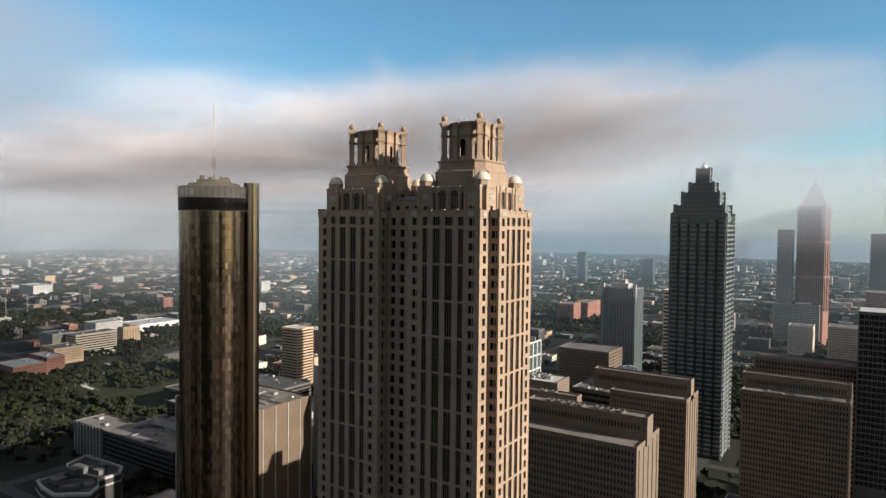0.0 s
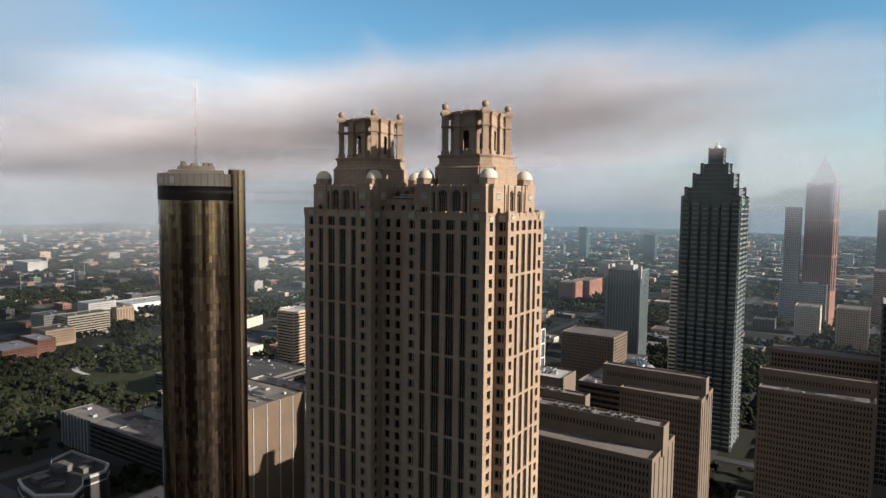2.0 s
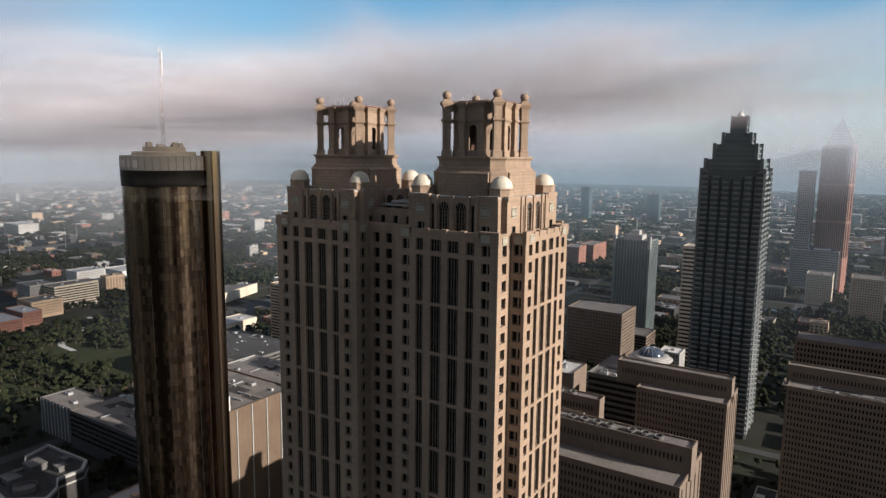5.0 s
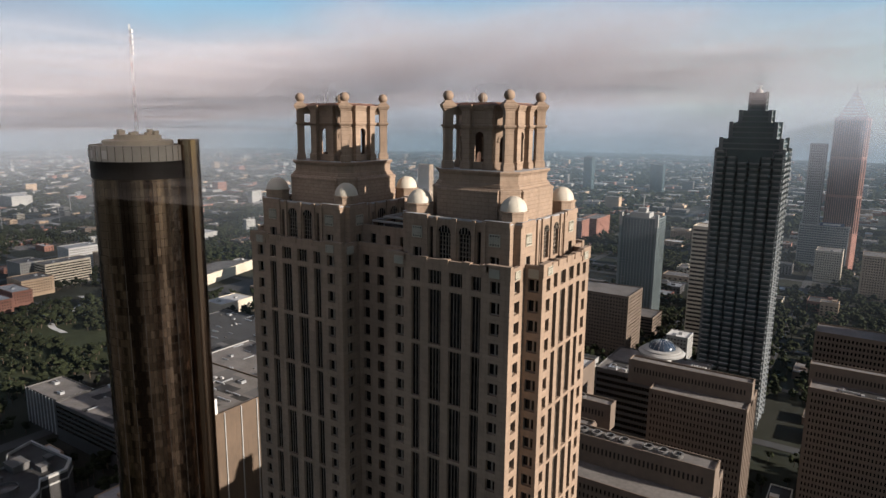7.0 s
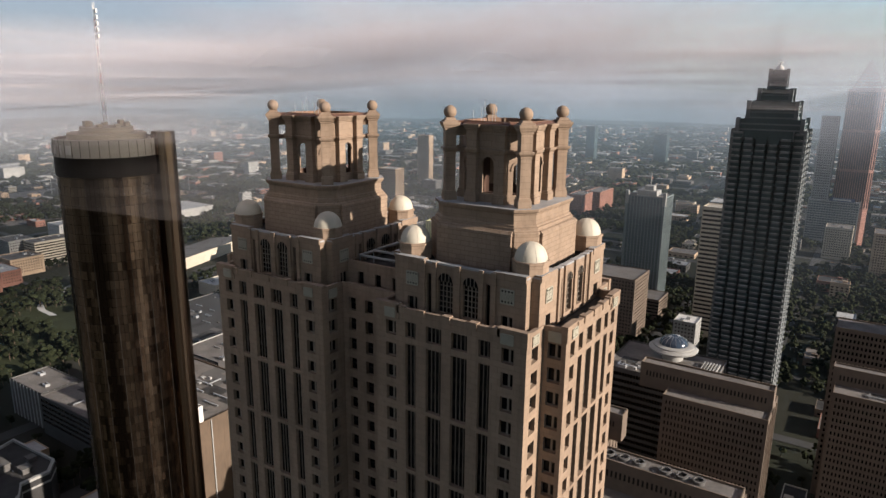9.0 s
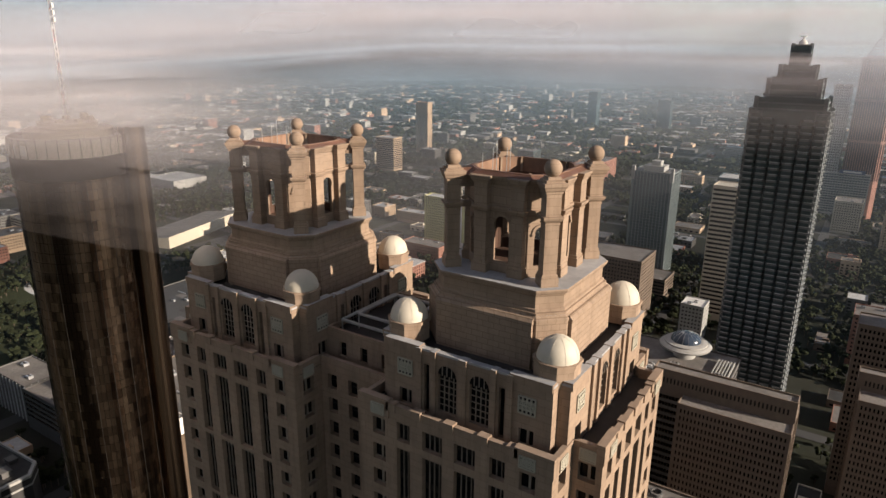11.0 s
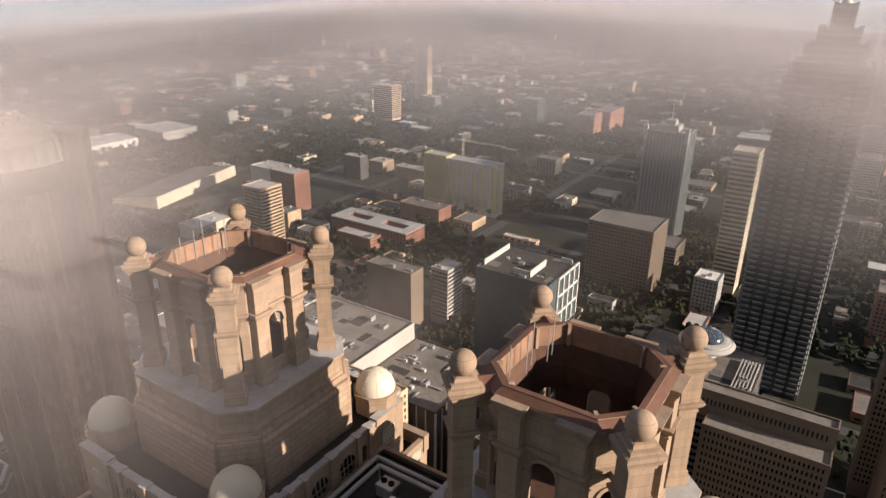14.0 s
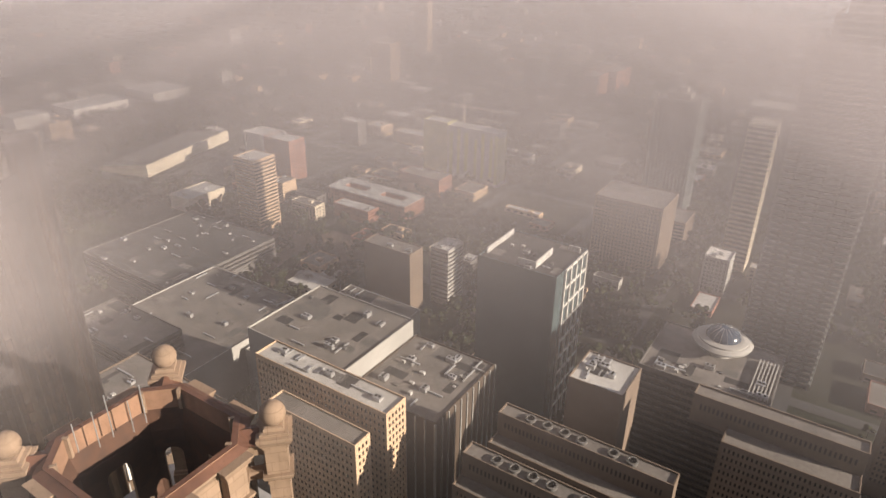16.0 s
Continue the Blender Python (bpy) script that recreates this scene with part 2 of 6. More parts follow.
# ---- mesh building ----
class Soup:
    """Faces gathered into one mesh."""

    def __init__(self):
        self.v, self.f, self.m = [], [], []

    def poly(self, pts, m=0):
        i = len(self.v)
        self.v.extend(tuple(p) for p in pts)
        self.f.append(tuple(range(i, i + len(pts))))
        self.m.append(m)

    def box(self, x0, x1, y0, y1, z0, z1, m=0, top=None):
        p = [(x0, y0), (x1, y0), (x1, y1), (x0, y1)]
        self.prism(p, z0, z1, m, top)

    def prism(self, p, z0, z1, m=0, top=None, q=None, cap=True, floor=False):
        """An upright prism over the outline p (counter-clockwise); q: another outline at the top."""
        q = q or p
        for a in range(len(p)):
            b = (a + 1) % len(p)
            self.poly([(*p[a], z0), (*p[b], z0), (*q[b], z1), (*q[a], z1)], m)
        if cap:
            self.poly([(*c, z1) for c in q], m if top is None else top)
        if floor:
            self.poly([(*c, z0) for c in reversed(p)], m)

    def ring(self, p, q, z0, z1, m=0, top=None):
        """An upright wall between the outlines p (outside) and q (inside)."""
        self.prism(p, z0, z1, m, cap=False)
        self.prism(q[::-1], z0, z1, m, cap=False)
        for a in range(len(p)):
            b = (a + 1) % len(p)
            self.poly([(*p[a], z1), (*p[b], z1), (*q[b], z1), (*q[a], z1)], m if top is None else top)
            self.poly([(*p[b], z0), (*p[a], z0), (*q[a], z0), (*q[b], z0)], m)

    def lathe(self, profile, n, cx=0, cy=0, m=0, turn=0.0):
        """profile: rows of radius and height, from below upwards."""
        ang = [2 * math.pi * k / n + turn for k in range(n)]
        for (r0, z0), (r1, z1) in zip(profile, profile[1:]):
            for k in range(n):
                a, b = ang[k], ang[(k + 1) % n]
                pts = [(cx + r0 * math.cos(a), cy + r0 * math.sin(a), z0), (cx + r0 * math.cos(b), cy + r0 * math.sin(b), z0),
                       (cx + r1 * math.cos(b), cy + r1 * math.sin(b), z1), (cx + r1 * math.cos(a), cy + r1 * math.sin(a), z1)]
                if r1 < 1e-6:
                    pts = pts[:3]
                elif r0 < 1e-6:
                    pts = pts[1:]
                self.poly(pts, m)

    def beam(self, a, b, r, m=0, n=4):
        """A thin bar from a to b."""
        a, b = Vector(a), Vector(b)
        d = (b - a).normalized()
        s = d.orthogonal().normalized()
        t = d.cross(s)
        ring = [s * math.cos(2 * math.pi * k / n) * r + t * math.sin(2 * math.pi * k / n) * r for k in range(n)]
        for k in range(n):
            j = (k + 1) % n
            self.poly([a + ring[k], a + ring[j], b + ring[j], b + ring[k]], m)
        self.poly([b + c for c in ring], m)

    def mesh(self, name, mats, weld=False, smooth=False):
        me = bpy.data.meshes.new(name)
        me.from_pydata(self.v, [], self.f)
        for x in mats if isinstance(mats, (list, tuple)) else [mats]:
            me.materials.append(x)
        me.polygons.foreach_set("material_index", self.m)
        if weld:
            bm = bmesh.new()
            bm.from_mesh(me)
            bmesh.ops.remove_doubles(bm, verts=bm.verts, dist=0.001)
            bm.to_mesh(me)
            bm.free()
        if smooth:
            me.polygons.foreach_set("use_smooth", [True] * len(me.polygons))
        me.update()
        return me


def part(name, soup, mats, parent=None, label="", weld=False, smooth=False, at=None):
    ob = new(name, soup.mesh(name, mats, weld, smooth) if isinstance(soup, Soup) else soup)
    ob.parent = parent
    if at is not None:
        ob.matrix_local = at
    return tagged(ob, label)


def thing(name, x, y, z, label, category, group="", kind=""):
    ob = new(name)
    ob.empty_display_size = 2
    ob.location = (x, y, z)
    return tagged(ob, label, category, group, kind)


def octagon(h, w):
    """Outline of a square of half-width h with cut corners; w: half-length of the main sides."""
    return [(-w, -h), (w, -h), (h, -w), (h, w), (w, h), (-w, h), (-h, w), (-h, -w)]


def shifted(p, dx, dy):
    return [(x + dx, y + dy) for x, y in p]


def facade(S, wins, o, u, width, z0, z1, cols, depth=0.5, m=0):
    """One wall from o along the unit vector u (outside to its right-hand side), with columns (start, end, kind, [(bottom, top), ...]) of recessed openings."""
    ox, oy = o
    ux, uy = u
    nx, ny = uy, -ux

    def P(s, z, d=0.0):
        return (ox + ux * s - nx * d, oy + uy * s - ny * d, z)

    at = 0.0
    for a, b, kind, rows in sorted(cols, key=lambda c: c[0]):
        if a > at + 1e-4:
            S.poly([P(at, z0), P(a, z0), P(a, z1), P(at, z1)], m)
        low = z0
        for za, zb in sorted(rows):
            if za > low + 1e-4:
                S.poly([P(a, low), P(b, low), P(b, za), P(a, za)], m)
            S.poly([P(a, za), P(b, za), P(b, za, depth), P(a, za, depth)], m)
            S.poly([P(a, zb, depth), P(b, zb, depth), P(b, zb), P(a, zb)], m)
            S.poly([P(a, za), P(a, za, depth), P(a, zb, depth), P(a, zb)], m)
            S.poly([P(b, za, depth), P(b, za), P(b, zb), P(b, zb, depth)], m)
            wins.append((kind, round(b - a, 3), round(zb - za, 3), Matrix(((ux, -nx, 0, P(a, za, depth)[0]), (uy, -ny, 0, P(a, za, depth)[1]), (0, 0, 1, za), (0, 0, 0, 1)))))
            low = zb
        if low < z1 - 1e-4:
            S.poly([P(a, low), P(b, low), P(b, z1), P(a, z1)], m)
        at = b
    if at < width - 1e-4:
        S.poly([P(at, z0), P(width, z0), P(width, z1), P(at, z1)], m)


def window_soup(kind, w, h):
    """A window that closes an opening w by h, its face at y = 0, looking to -y. Slot 0 glass, 1 mullions, 2 frame panel."""
    S = Soup()
    S.poly([(0, 0, 0), (w, 0, 0), (w, 0, h), (0, 0, h)], 0)
    if kind == "pair":
        S.box(w * 0.46, w * 0.62, -0.16, 0.02, 0, h, 1)
        S.box(0, w, -0.10, 0.02, h * 0.0, 0.14, 1)
    elif kind == "long":
        k = 4 if w > 2.4 else 3
        for j in range(1, k):
            S.box(w * j / k - 0.05, w * j / k + 0.05, -0.2, 0.02, 0, h, 1)
        for j in range(1, max(1, round(h / 4)) + 1):
            z = h * j / max(1, round(h / 4)) - 1.3
            S.box(0, w, -0.05, 0.02, z, z + 1.0, 2)
    elif kind == "arch":
        for j in range(1, 4):
            S.box(w * j / 4 - 0.06, w * j / 4 + 0.06, -0.15, 0.02, 0, h, 1)
        for j in range(1, 6):
            S.box(0, w, -0.12, 0.02, h * j / 6 - 0.05, h * j / 6 + 0.05, 1)
    elif kind == "single":
        S.box(0, w, -0.08, 0.02, h * 0.48, h * 0.53, 2)
    elif kind == "lattice":
        S.m[-1] = 2
        for j in range(5):
            S.box(w * j / 4 - 0.09, w * j / 4 + 0.09, -0.15, 0.02, 0, h, 1)
            S.box(-0.0, w, -0.13, 0.02, h * j / 4 - 0.09, h * j / 4 + 0.09, 1)
        for j in range(4):
            S.beam((w * j / 4, -0.07, 0), (w * (j + 1) / 4, -0.07, h), 0.07, 1)
            S.beam((w * (j + 1) / 4, -0.07, 0), (w * j / 4, -0.07, h), 0.07, 1)
    elif kind == "grid":
        S.box(w * 0.5 - 0.05, w * 0.5 + 0.05, -0.06, 0.02, 0, h, 1)
    elif kind == "band":
        k = max(2, round(w / 1.6))
        for j in range(1, k):
            S.box(w * j / k - 0.05, w * j / k + 0.05, -0.06, 0.02, 0, h, 1)
    return S


WINDOW_MESHES = {}


def split_window(src, mats):
    """The pane of a window and, one by one, the bars in front of it (five faces each)."""
    def piece(name, faces):
        S = Soup()
        for k in faces:
            S.poly([src.v[i] for i in src.f[k]], src.m[k])
        return S.mesh(name, mats)

    bars = []
    for k in range(1, len(src.f), 5):
        name = "mullion" if src.m[k] == 1 else "spandrel"
        bars.append((name, piece(name, range(k, k + 5))))
    return piece("pane", (0,)), bars


def add_windows(wins, parent, mats, limit=300, order=None, name="window", rest="windows_far"):
    """The first windows become objects that share their meshes; those past the limit are joined."""
    wins = sorted(wins, key=order) if order else wins
    for kind, w, h, m in wins[:limit]:
        key = (kind, w, h, tuple(x.name for x in mats))
        if key not in WINDOW_MESHES:
            src = window_soup(kind, w, h)
            if kind in ("arch", "long", "pair", "single"):
                WINDOW_MESHES[key] = split_window(src, mats)
            else:
                WINDOW_MESHES[key] = (src.mesh(kind + "_window", mats), ())
        pane, bars = WINDOW_MESHES[key]
        win = part(name, pane, mats, parent, at=m)
        for bar_name, bar in bars:
            part(bar_name, bar, mats, win)
    if len(wins) > limit:
        S = Soup()
        cache = {}
        for kind, w, h, m in wins[limit:]:
            src = cache.get((kind, w, h))
            if src is None:
                src = cache[(kind, w, h)] = window_soup(kind if kind != "lattice" else "single", w, h)
            base = len(S.v)
            S.v.extend(tuple(m @ Vector(p)) for p in src.v)
            S.f.extend(tuple(i + base for i in f) for f in src.f)
            S.m.extend(src.m)
        tagged(part(rest, S, mats, parent), kind="stuff")


# ---- ground ----
def flat(name, x0, x1, y0, y1, z, material, label, category, kind="structure", thick=0.0):
    S = Soup()
    if thick:
        S.box(x0, x1, y0, y1, z - thick, z)
    else:
        S.poly([(x0, y0, z), (x1, y0, z), (x1, y1, z), (x0, y1, z)])
    return tagged(part(name, S, material), label, category, kind=kind)


def ground_sheet():
    """One sheet to the horizon: level in the city, with a slight roll far off."""
    S, n, r = Soup(), 96, 4800.0
    co = [[(-r + 2 * r * i / n, -r + 2 * r * j / n) for i in range(n + 1)] for j in range(n + 1)]

    def h(x, y):
        far = min(1.0, max(0.0, (math.hypot(x, y) - 1500) / 1500))
        return far * 14 * noise.noise(Vector((x / 900, y / 900, 3.0)))

    for j in range(n):
        for i in range(n):
            q = [co[j][i], co[j][i + 1], co[j + 1][i + 1], co[j + 1][i]]
            S.poly([(x, y, h(x, y)) for x, y in q])
    return tagged(part("ground", S, ground_mat(), weld=True, smooth=True), "dark green and grey city ground reaching the horizon", "ground", kind="structure")


ground_sheet()


# ---- the twin-crowned stone tower ----
TX, TY = -140.1, 199.2
tower = thing("office_tower", TX, TY, 0, "beige stone office tower with twin columned lanterns and white domes", "skyscraper")
TOP = 205.0


def shaft():
    S, wins, panels = Soup(), [], []
    a, b, vf, vr, un, vn = 34.6, 6.2, 17.5, 11.9, 38.4, 11.7
    half = [(-a, -vf), (-b, -vf), (-b, -vr), (b, -vr), (b, -vf), (a, -vf), (a, -vn), (un, -vn), (un, vn), (a, vn)]
    ring = half + [(-x, -y) for x, y in half]
    pts = []
    for p in ring:
        if not pts or math.dist(p, pts[-1]) > 0.01:
            pts.append(p)
    singles = [(TOP - 5.2 - 4.0 * k, TOP - 2.7 - 4.0 * k) for k in range(47)]
    tops = [(TOP - 5.1, TOP - 2.3)]
    longs = tops + [(TOP - 17.5 - 12.0 * k, TOP - 6.2 - 12.0 * k) for k in range(15)]
    for i, p in enumerate(pts):
        q = pts[(i + 1) % len(pts)]
        L = math.dist(p, q)
        if L < 0.1:
            continue
        u = ((q[0] - p[0]) / L, (q[1] - p[1]) / L)
        cols, c = [], L / 2
        if L > 20:
            s = L / 28.2
            for sign in (-1, 1):
                for lo, hi, kind, rows in ((0.9, 3.9, "long", longs), (5.9, 8.0, "long", longs), (9.9, 12.0, "pair", singles)):
                    e = sorted((c + sign * lo * s, c + sign * hi * s))
                    cols.append((e[0], e[1], kind, rows))
        elif L > 10:
            for d in (-4.0, 0, 4.0):
                cols.append((c + d - 0.9, c + d + 0.9, "single", singles))
        else:
            cols.append((c - 1.1, c + 1.1, "pair", singles))
        facade(S, wins, p, u, L, 0.0, TOP, cols, 0.8)
        # parapet, coping and the short merlons over the piers
        nx, ny = u[1], -u[0]
        inner = [(p[0] - nx * 0.7 + u[0] * 0.7, p[1] - ny * 0.7 + u[1] * 0.7), (q[0] - nx * 0.7 - u[0] * 0.7, q[1] - ny * 0.7 - u[1] * 0.7)]
        S.poly([(*p, TOP), (*q, TOP), (*inner[1], TOP), (*inner[0], TOP)], 1)
        S.poly([(*inner[1], TOP - 1.5), (*inner[0], TOP - 1.5), (*inner[0], TOP), (*inner[1], TOP)], 0)
        if L > 20:
            for d in (-12.6, -8.9, -4.9, 0.0, 4.9, 8.9, 12.6):
                s0, s1 = c + d * L / 28.2 - 0.75, c + d * L / 28.2 + 0.75
                if abs(d) > 12:
                    s0, s1 = (-0.17, 4.9 * L / 28.2) if d < 0 else (L - 4.9 * L / 28.2, L + 0.17)
                e = [(p[0] + u[0] * s0 + nx * 0.2, p[1] + u[1] * s0 + ny * 0.2), (p[0] + u[0] * s1 + nx * 0.2, p[1] + u[1] * s1 + ny * 0.2)]
                f = [(x - nx * 1.1, y - ny * 1.1) for x, y in e]
                S.prism([e[0], e[1], f[1], f[0]], TOP - (2.2 if abs(d) > 12 else 1.0), TOP + (0.45 if abs(d) > 12 else 0.22), 0, 1)
        # carved square panels over the top corner windows
        if L > 20:
            for mid in (c - 10.95 * L / 28.2, c + 10.95 * L / 28.2):
                panels.append(("lattice", 2.0, 1.5, Matrix(((u[0], -nx, 0, p[0] + u[0] * (mid - 1.0) + nx * 0.23), (u[1], -ny, 0, p[1] + u[1] * (mid - 1.0) + ny * 0.23), (0, 0, 1, TOP - 1.9), (0, 0, 0, 1)))))
        elif L < 10:
            panels.append(("lattice", 2.0, 1.5, Matrix(((u[0], -nx, 0, p[0] + u[0] * (c - 1.0) + nx * 0.03), (u[1], -ny, 0, p[1] + u[1] * (c - 1.0) + ny * 0.03), (0, 0, 1, TOP - 2.3), (0, 0, 0, 1)))))
    part("shaft", S, [STONE, CAPSTONE], tower)
    add_windows(panels, tower, [CAPSTONE, LATTICE, LATTICE], 60, name="carved_panel")
    D = Soup()
    D.poly([(x * 0.985, y * 0.97, TOP - 1.5) for x, y in pts])
    part("terrace_deck", D, DARKROOF, tower, "dark terrace deck behind the parapet")
    add_windows(wins, tower, [GLASS, MULLION, BRONZEDARK], 420, lambda w: (-(w[3].translation.z) + (0 if w[3].translation.y < 0 or w[3].translation.x > 34 else 150) + (150 if w[3].translation.x < -35 else 0)), rest="lower_windows")


def arch_panel(S, o, u, W, z0, z1, w, zb, zs, thick, m=0, inside=0):
    """A wall panel from o along u with a round-arched opening that goes through it."""
    nx, ny = u[1], -u[0]

    def P(s, z, d):
        return (o[0] + u[0] * s - nx * d, o[1] + u[1] * s - ny * d, z)

    a, b = (W - w) / 2, (W + w) / 2
    arc = [(W / 2 - w / 2 * math.cos(math.pi * k / 10), zs + w / 2 * math.sin(math.pi * k / 10)) for k in range(11)]
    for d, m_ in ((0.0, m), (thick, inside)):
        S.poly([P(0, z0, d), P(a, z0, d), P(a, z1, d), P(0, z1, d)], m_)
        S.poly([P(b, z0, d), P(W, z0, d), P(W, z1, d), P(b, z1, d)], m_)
        if zb > z0:
            S.poly([P(a, z0, d), P(b, z0, d), P(b, zb, d), P(a, zb, d)], m_)
        for (s0, e0), (s1, e1) in zip(arc, arc[1:]):
            S.poly([P(s0, e0, d), P(s1, e1, d), P(s1, z1, d), P(s0, z1, d)], m_)
    edge = [(a, zb)] + arc + [(b, zb)]
    for (s0, e0), (s1, e1) in zip(edge, edge[1:]):
        S.poly([P(s0, e0, 0), P(s0, e0, thick), P(s1, e1, thick), P(s1, e1, 0)], m)
    S.poly([P(a, zb, 0), P(b, zb, 0), P(b, zb, thick), P(a, zb, thick)], m)


def turned(w, d, ang, cx, cy):
    c, s = math.cos(ang), math.sin(ang)
    return [(cx + x * c - y * s, cy + x * s + y * c) for x, y in ((-w / 2, -d / 2), (w / 2, -d / 2), (w / 2, d / 2), (-w / 2, d / 2))]


def loft(S, rings, m=0, top=None):
    """One closed body through outlines with their heights: rows of (outline, z)."""
    for (p, z0), (q, z1) in zip(rings, rings[1:]):
        S.prism(p, z0, z1, m, q=q, cap=False)
    S.poly([(*c, rings[-1][1]) for c in rings[-1][0]], m if top is None else top)
    S.poly([(*c, rings[0][1]) for c in reversed(rings[0][0])], m)


def post_profile(z0, cap0, top):
    """Growth of a classical post with height: plinth, base moulding, shaft, capital, entablature block, cornice."""
    return ((z0, 0.24), (z0 + 1.15, 0.24), (z0 + 1.2, 0.14), (z0 + 1.5, 0.14), (z0 + 1.62, 0.0), (cap0 - 0.35, 0.0), (cap0 - 0.3, 0.09), (cap0 - 0.15, 0.09), (cap0 - 0.12, 0.02),
            (cap0, 0.03), (cap0 + 0.22, 0.2), (cap0 + 0.28, 0.3), (cap0 + 0.55, 0.4), (cap0 + 0.72, 0.4), (cap0 + 0.74, 0.06), (top - 1.15, 0.06), (top - 1.1, 0.18), (top - 0.85, 0.2),
            (top - 0.7, 0.36), (top - 0.45, 0.42), (top - 0.2, 0.56), (top, 0.58))


def post(S, w, d, ang, x, y, z0, cap0, top, back=True):
    """A moulded post of w by d; back False: flush with the wall behind it."""
    rings = []
    c, s = math.cos(ang), math.sin(ang)
    for z, k in post_profile(z0, cap0, top):
        a, f, r = w / 2 + k, d / 2 + k, d / 2 + (k if back else 0.0)
        rings.append(([(x + u * c - v * s, y + u * s + v * c) for u, v in ((-a, -f), (a, -f), (a, r), (-a, r))], z))
    loft(S, rings)


def crown(cx):
    """Second tier, domes and lantern of one half; cx: its middle."""
    z0, z1 = TOP - 1.6, 212.6
    hu, hv, nt = 13.6, 14.9, 1.5
    S, wins = Soup(), []
    ring = [(-hu + nt, -hv), (hu - nt, -hv), (hu - nt, -hv + nt), (hu, -hv + nt), (hu, hv - nt), (hu - nt, hv - nt), (hu - nt, hv), (-hu + nt, hv), (-hu + nt, hv - nt), (-hu, hv - nt), (-hu, -hv + nt), (-hu + nt, -hv + nt)]
    ring = shifted(ring, cx, 0)
    for i, p in enumerate(ring):
        q = ring[(i + 1) % len(ring)]
        L = math.dist(p, q)
        u = ((q[0] - p[0]) / L, (q[1] - p[1]) / L)
        c = L / 2
        cols = []
        if L > 5:
            cols = [(c - 3.75, c - 0.95, "arch", [(204.6, 210.0)]), (c + 0.95, c + 3.75, "arch", [(204.6, 210.0)]),
                    (c - 5.9, c - 5.1, "single", [(204.0, 210.8)]), (c + 5.1, c + 5.9, "single", [(204.0, 210.8)]),
                    (0.9 + 1.3, 0.9 + 3.3, "pair", [(203.9, 206.3)]), (L - 0.9 - 3.3, L - 0.9 - 1.3, "pair", [(203.9, 206.3)])]
        facade(S, wins, p, u, L, z0, z1, cols, 0.6)
        if L > 5:
            nx, ny = u[1], -u[0]
            # arched heads over the tall windows
            for m0 in (c - 2.35, c + 2.35):
                arc = [(m0 - 1.4 * math.cos(math.pi * k / 8), 210.0 + 1.4 * math.sin(math.pi * k / 8)) for k in range(9)]
                S.poly([(p[0] + u[0] * s + nx * 0.012, p[1] + u[1] * s + ny * 0.012, z) for s, z in arc], 2)
                for (s0, e0), (s1, e1) in zip(arc, arc[1:]):
                    k0, k1 = (s0 - m0) * 1.18 + m0, (s1 - m0) * 1.18 + m0
                    f0, f1 = (e0 - 210.0) * 1.18 + 210.0, (e1 - 210.0) * 1.18 + 210.0
                    S.poly([(p[0] + u[0] * s + nx * d, p[1] + u[1] * s + ny * d, z) for s, z, d in ((s0, e0, 0.1), (s1, e1, 0.1), (k1, f1, 0.1), (k0, f0, 0.1))], 0)
                    S.poly([(p[0] + u[0] * s + nx * d, p[1] + u[1] * s + ny * d, z) for s, z, d in ((s0, e0, 0.1), (s1, e1, 0.1), (s1, e1, 0.0), (s0, e0, 0.0))], 0)
                for j in (-0.7, 0.0, 0.7):
                    x, y = p[0] + u[0] * (m0 + j) + nx * 0.06, p[1] + u[1] * (m0 + j) + ny * 0.06
                    S.beam((x, y, 209.9), (x, y, 210.0 + math.sqrt(1.96 - j * j)), 0.07, 3)
            # projecting corner pavilions, piers and their copings
            for s0, s1, out, up in ((0.05, 5.6, 0.9, 0.55), (L - 5.6, L - 0.05, 0.9, 0.55), (c - 0.55, c + 0.55, 0.35, 0.35), (c - 4.75, c - 4.0, 0.35, 0.35), (c + 4.0, c + 4.75, 0.35, 0.35), (c - 7.0, c - 6.2, 0.35, 0.35), (c + 6.2, c + 7.0, 0.35, 0.35)):
                if out < 0.5:
                    e = [(p[0] + u[0] * s + nx * d, p[1] + u[1] * s + ny * d) for s, d in ((s0, out), (s1, out), (s1, -0.9), (s0, -0.9))]
                    f = Soup()
                    f.prism(e, z0 + 0.4, z1 + up, 0, 1)
                    part("pier", f, [STONE, FLASHING], tower)
                else:
                    e = [(p[0] + u[0] * s + nx * d, p[1] + u[1] * s + ny * d) for s, d in ((s0, 0.2), (s1, 0.2), (s1, -1.0), (s0, -1.0))]
                    f = Soup()
                    f.prism(e, z1 - 0.5, z1 + up, 0, 1)
                    part("coping", f, [STONE, FLASHING], tower)
            for mid in (3.2, L - 3.2):
                wins.append(("lattice", 2.2, 2.2, Matrix(((u[0], -nx, 0, p[0] + u[0] * (mid - 1.1) + nx * 0.03), (u[1], -ny, 0, p[1] + u[1] * (mid - 1.1) + ny * 0.03), (0, 0, 1, 208.4), (0, 0, 0, 1)))))
    S.ring(ring, [((x - cx) * 0.94 + cx, y * 0.945) for x, y in ring], z1 - 0.02, z1 + 0.28, 1)
    part("upper_tier", S, [STONE, FLASHING, GLASS, MULLION], tower)
    D = Soup()
    D.poly([((x - cx) * 0.955 + cx, y * 0.955, z1 - 0.9) for x, y in ring])
    part("tier_roof", D, DARKROOF, tower, "dark roof strip round the lantern base")
    lat = [w for w in wins if w[0] == "lattice"]
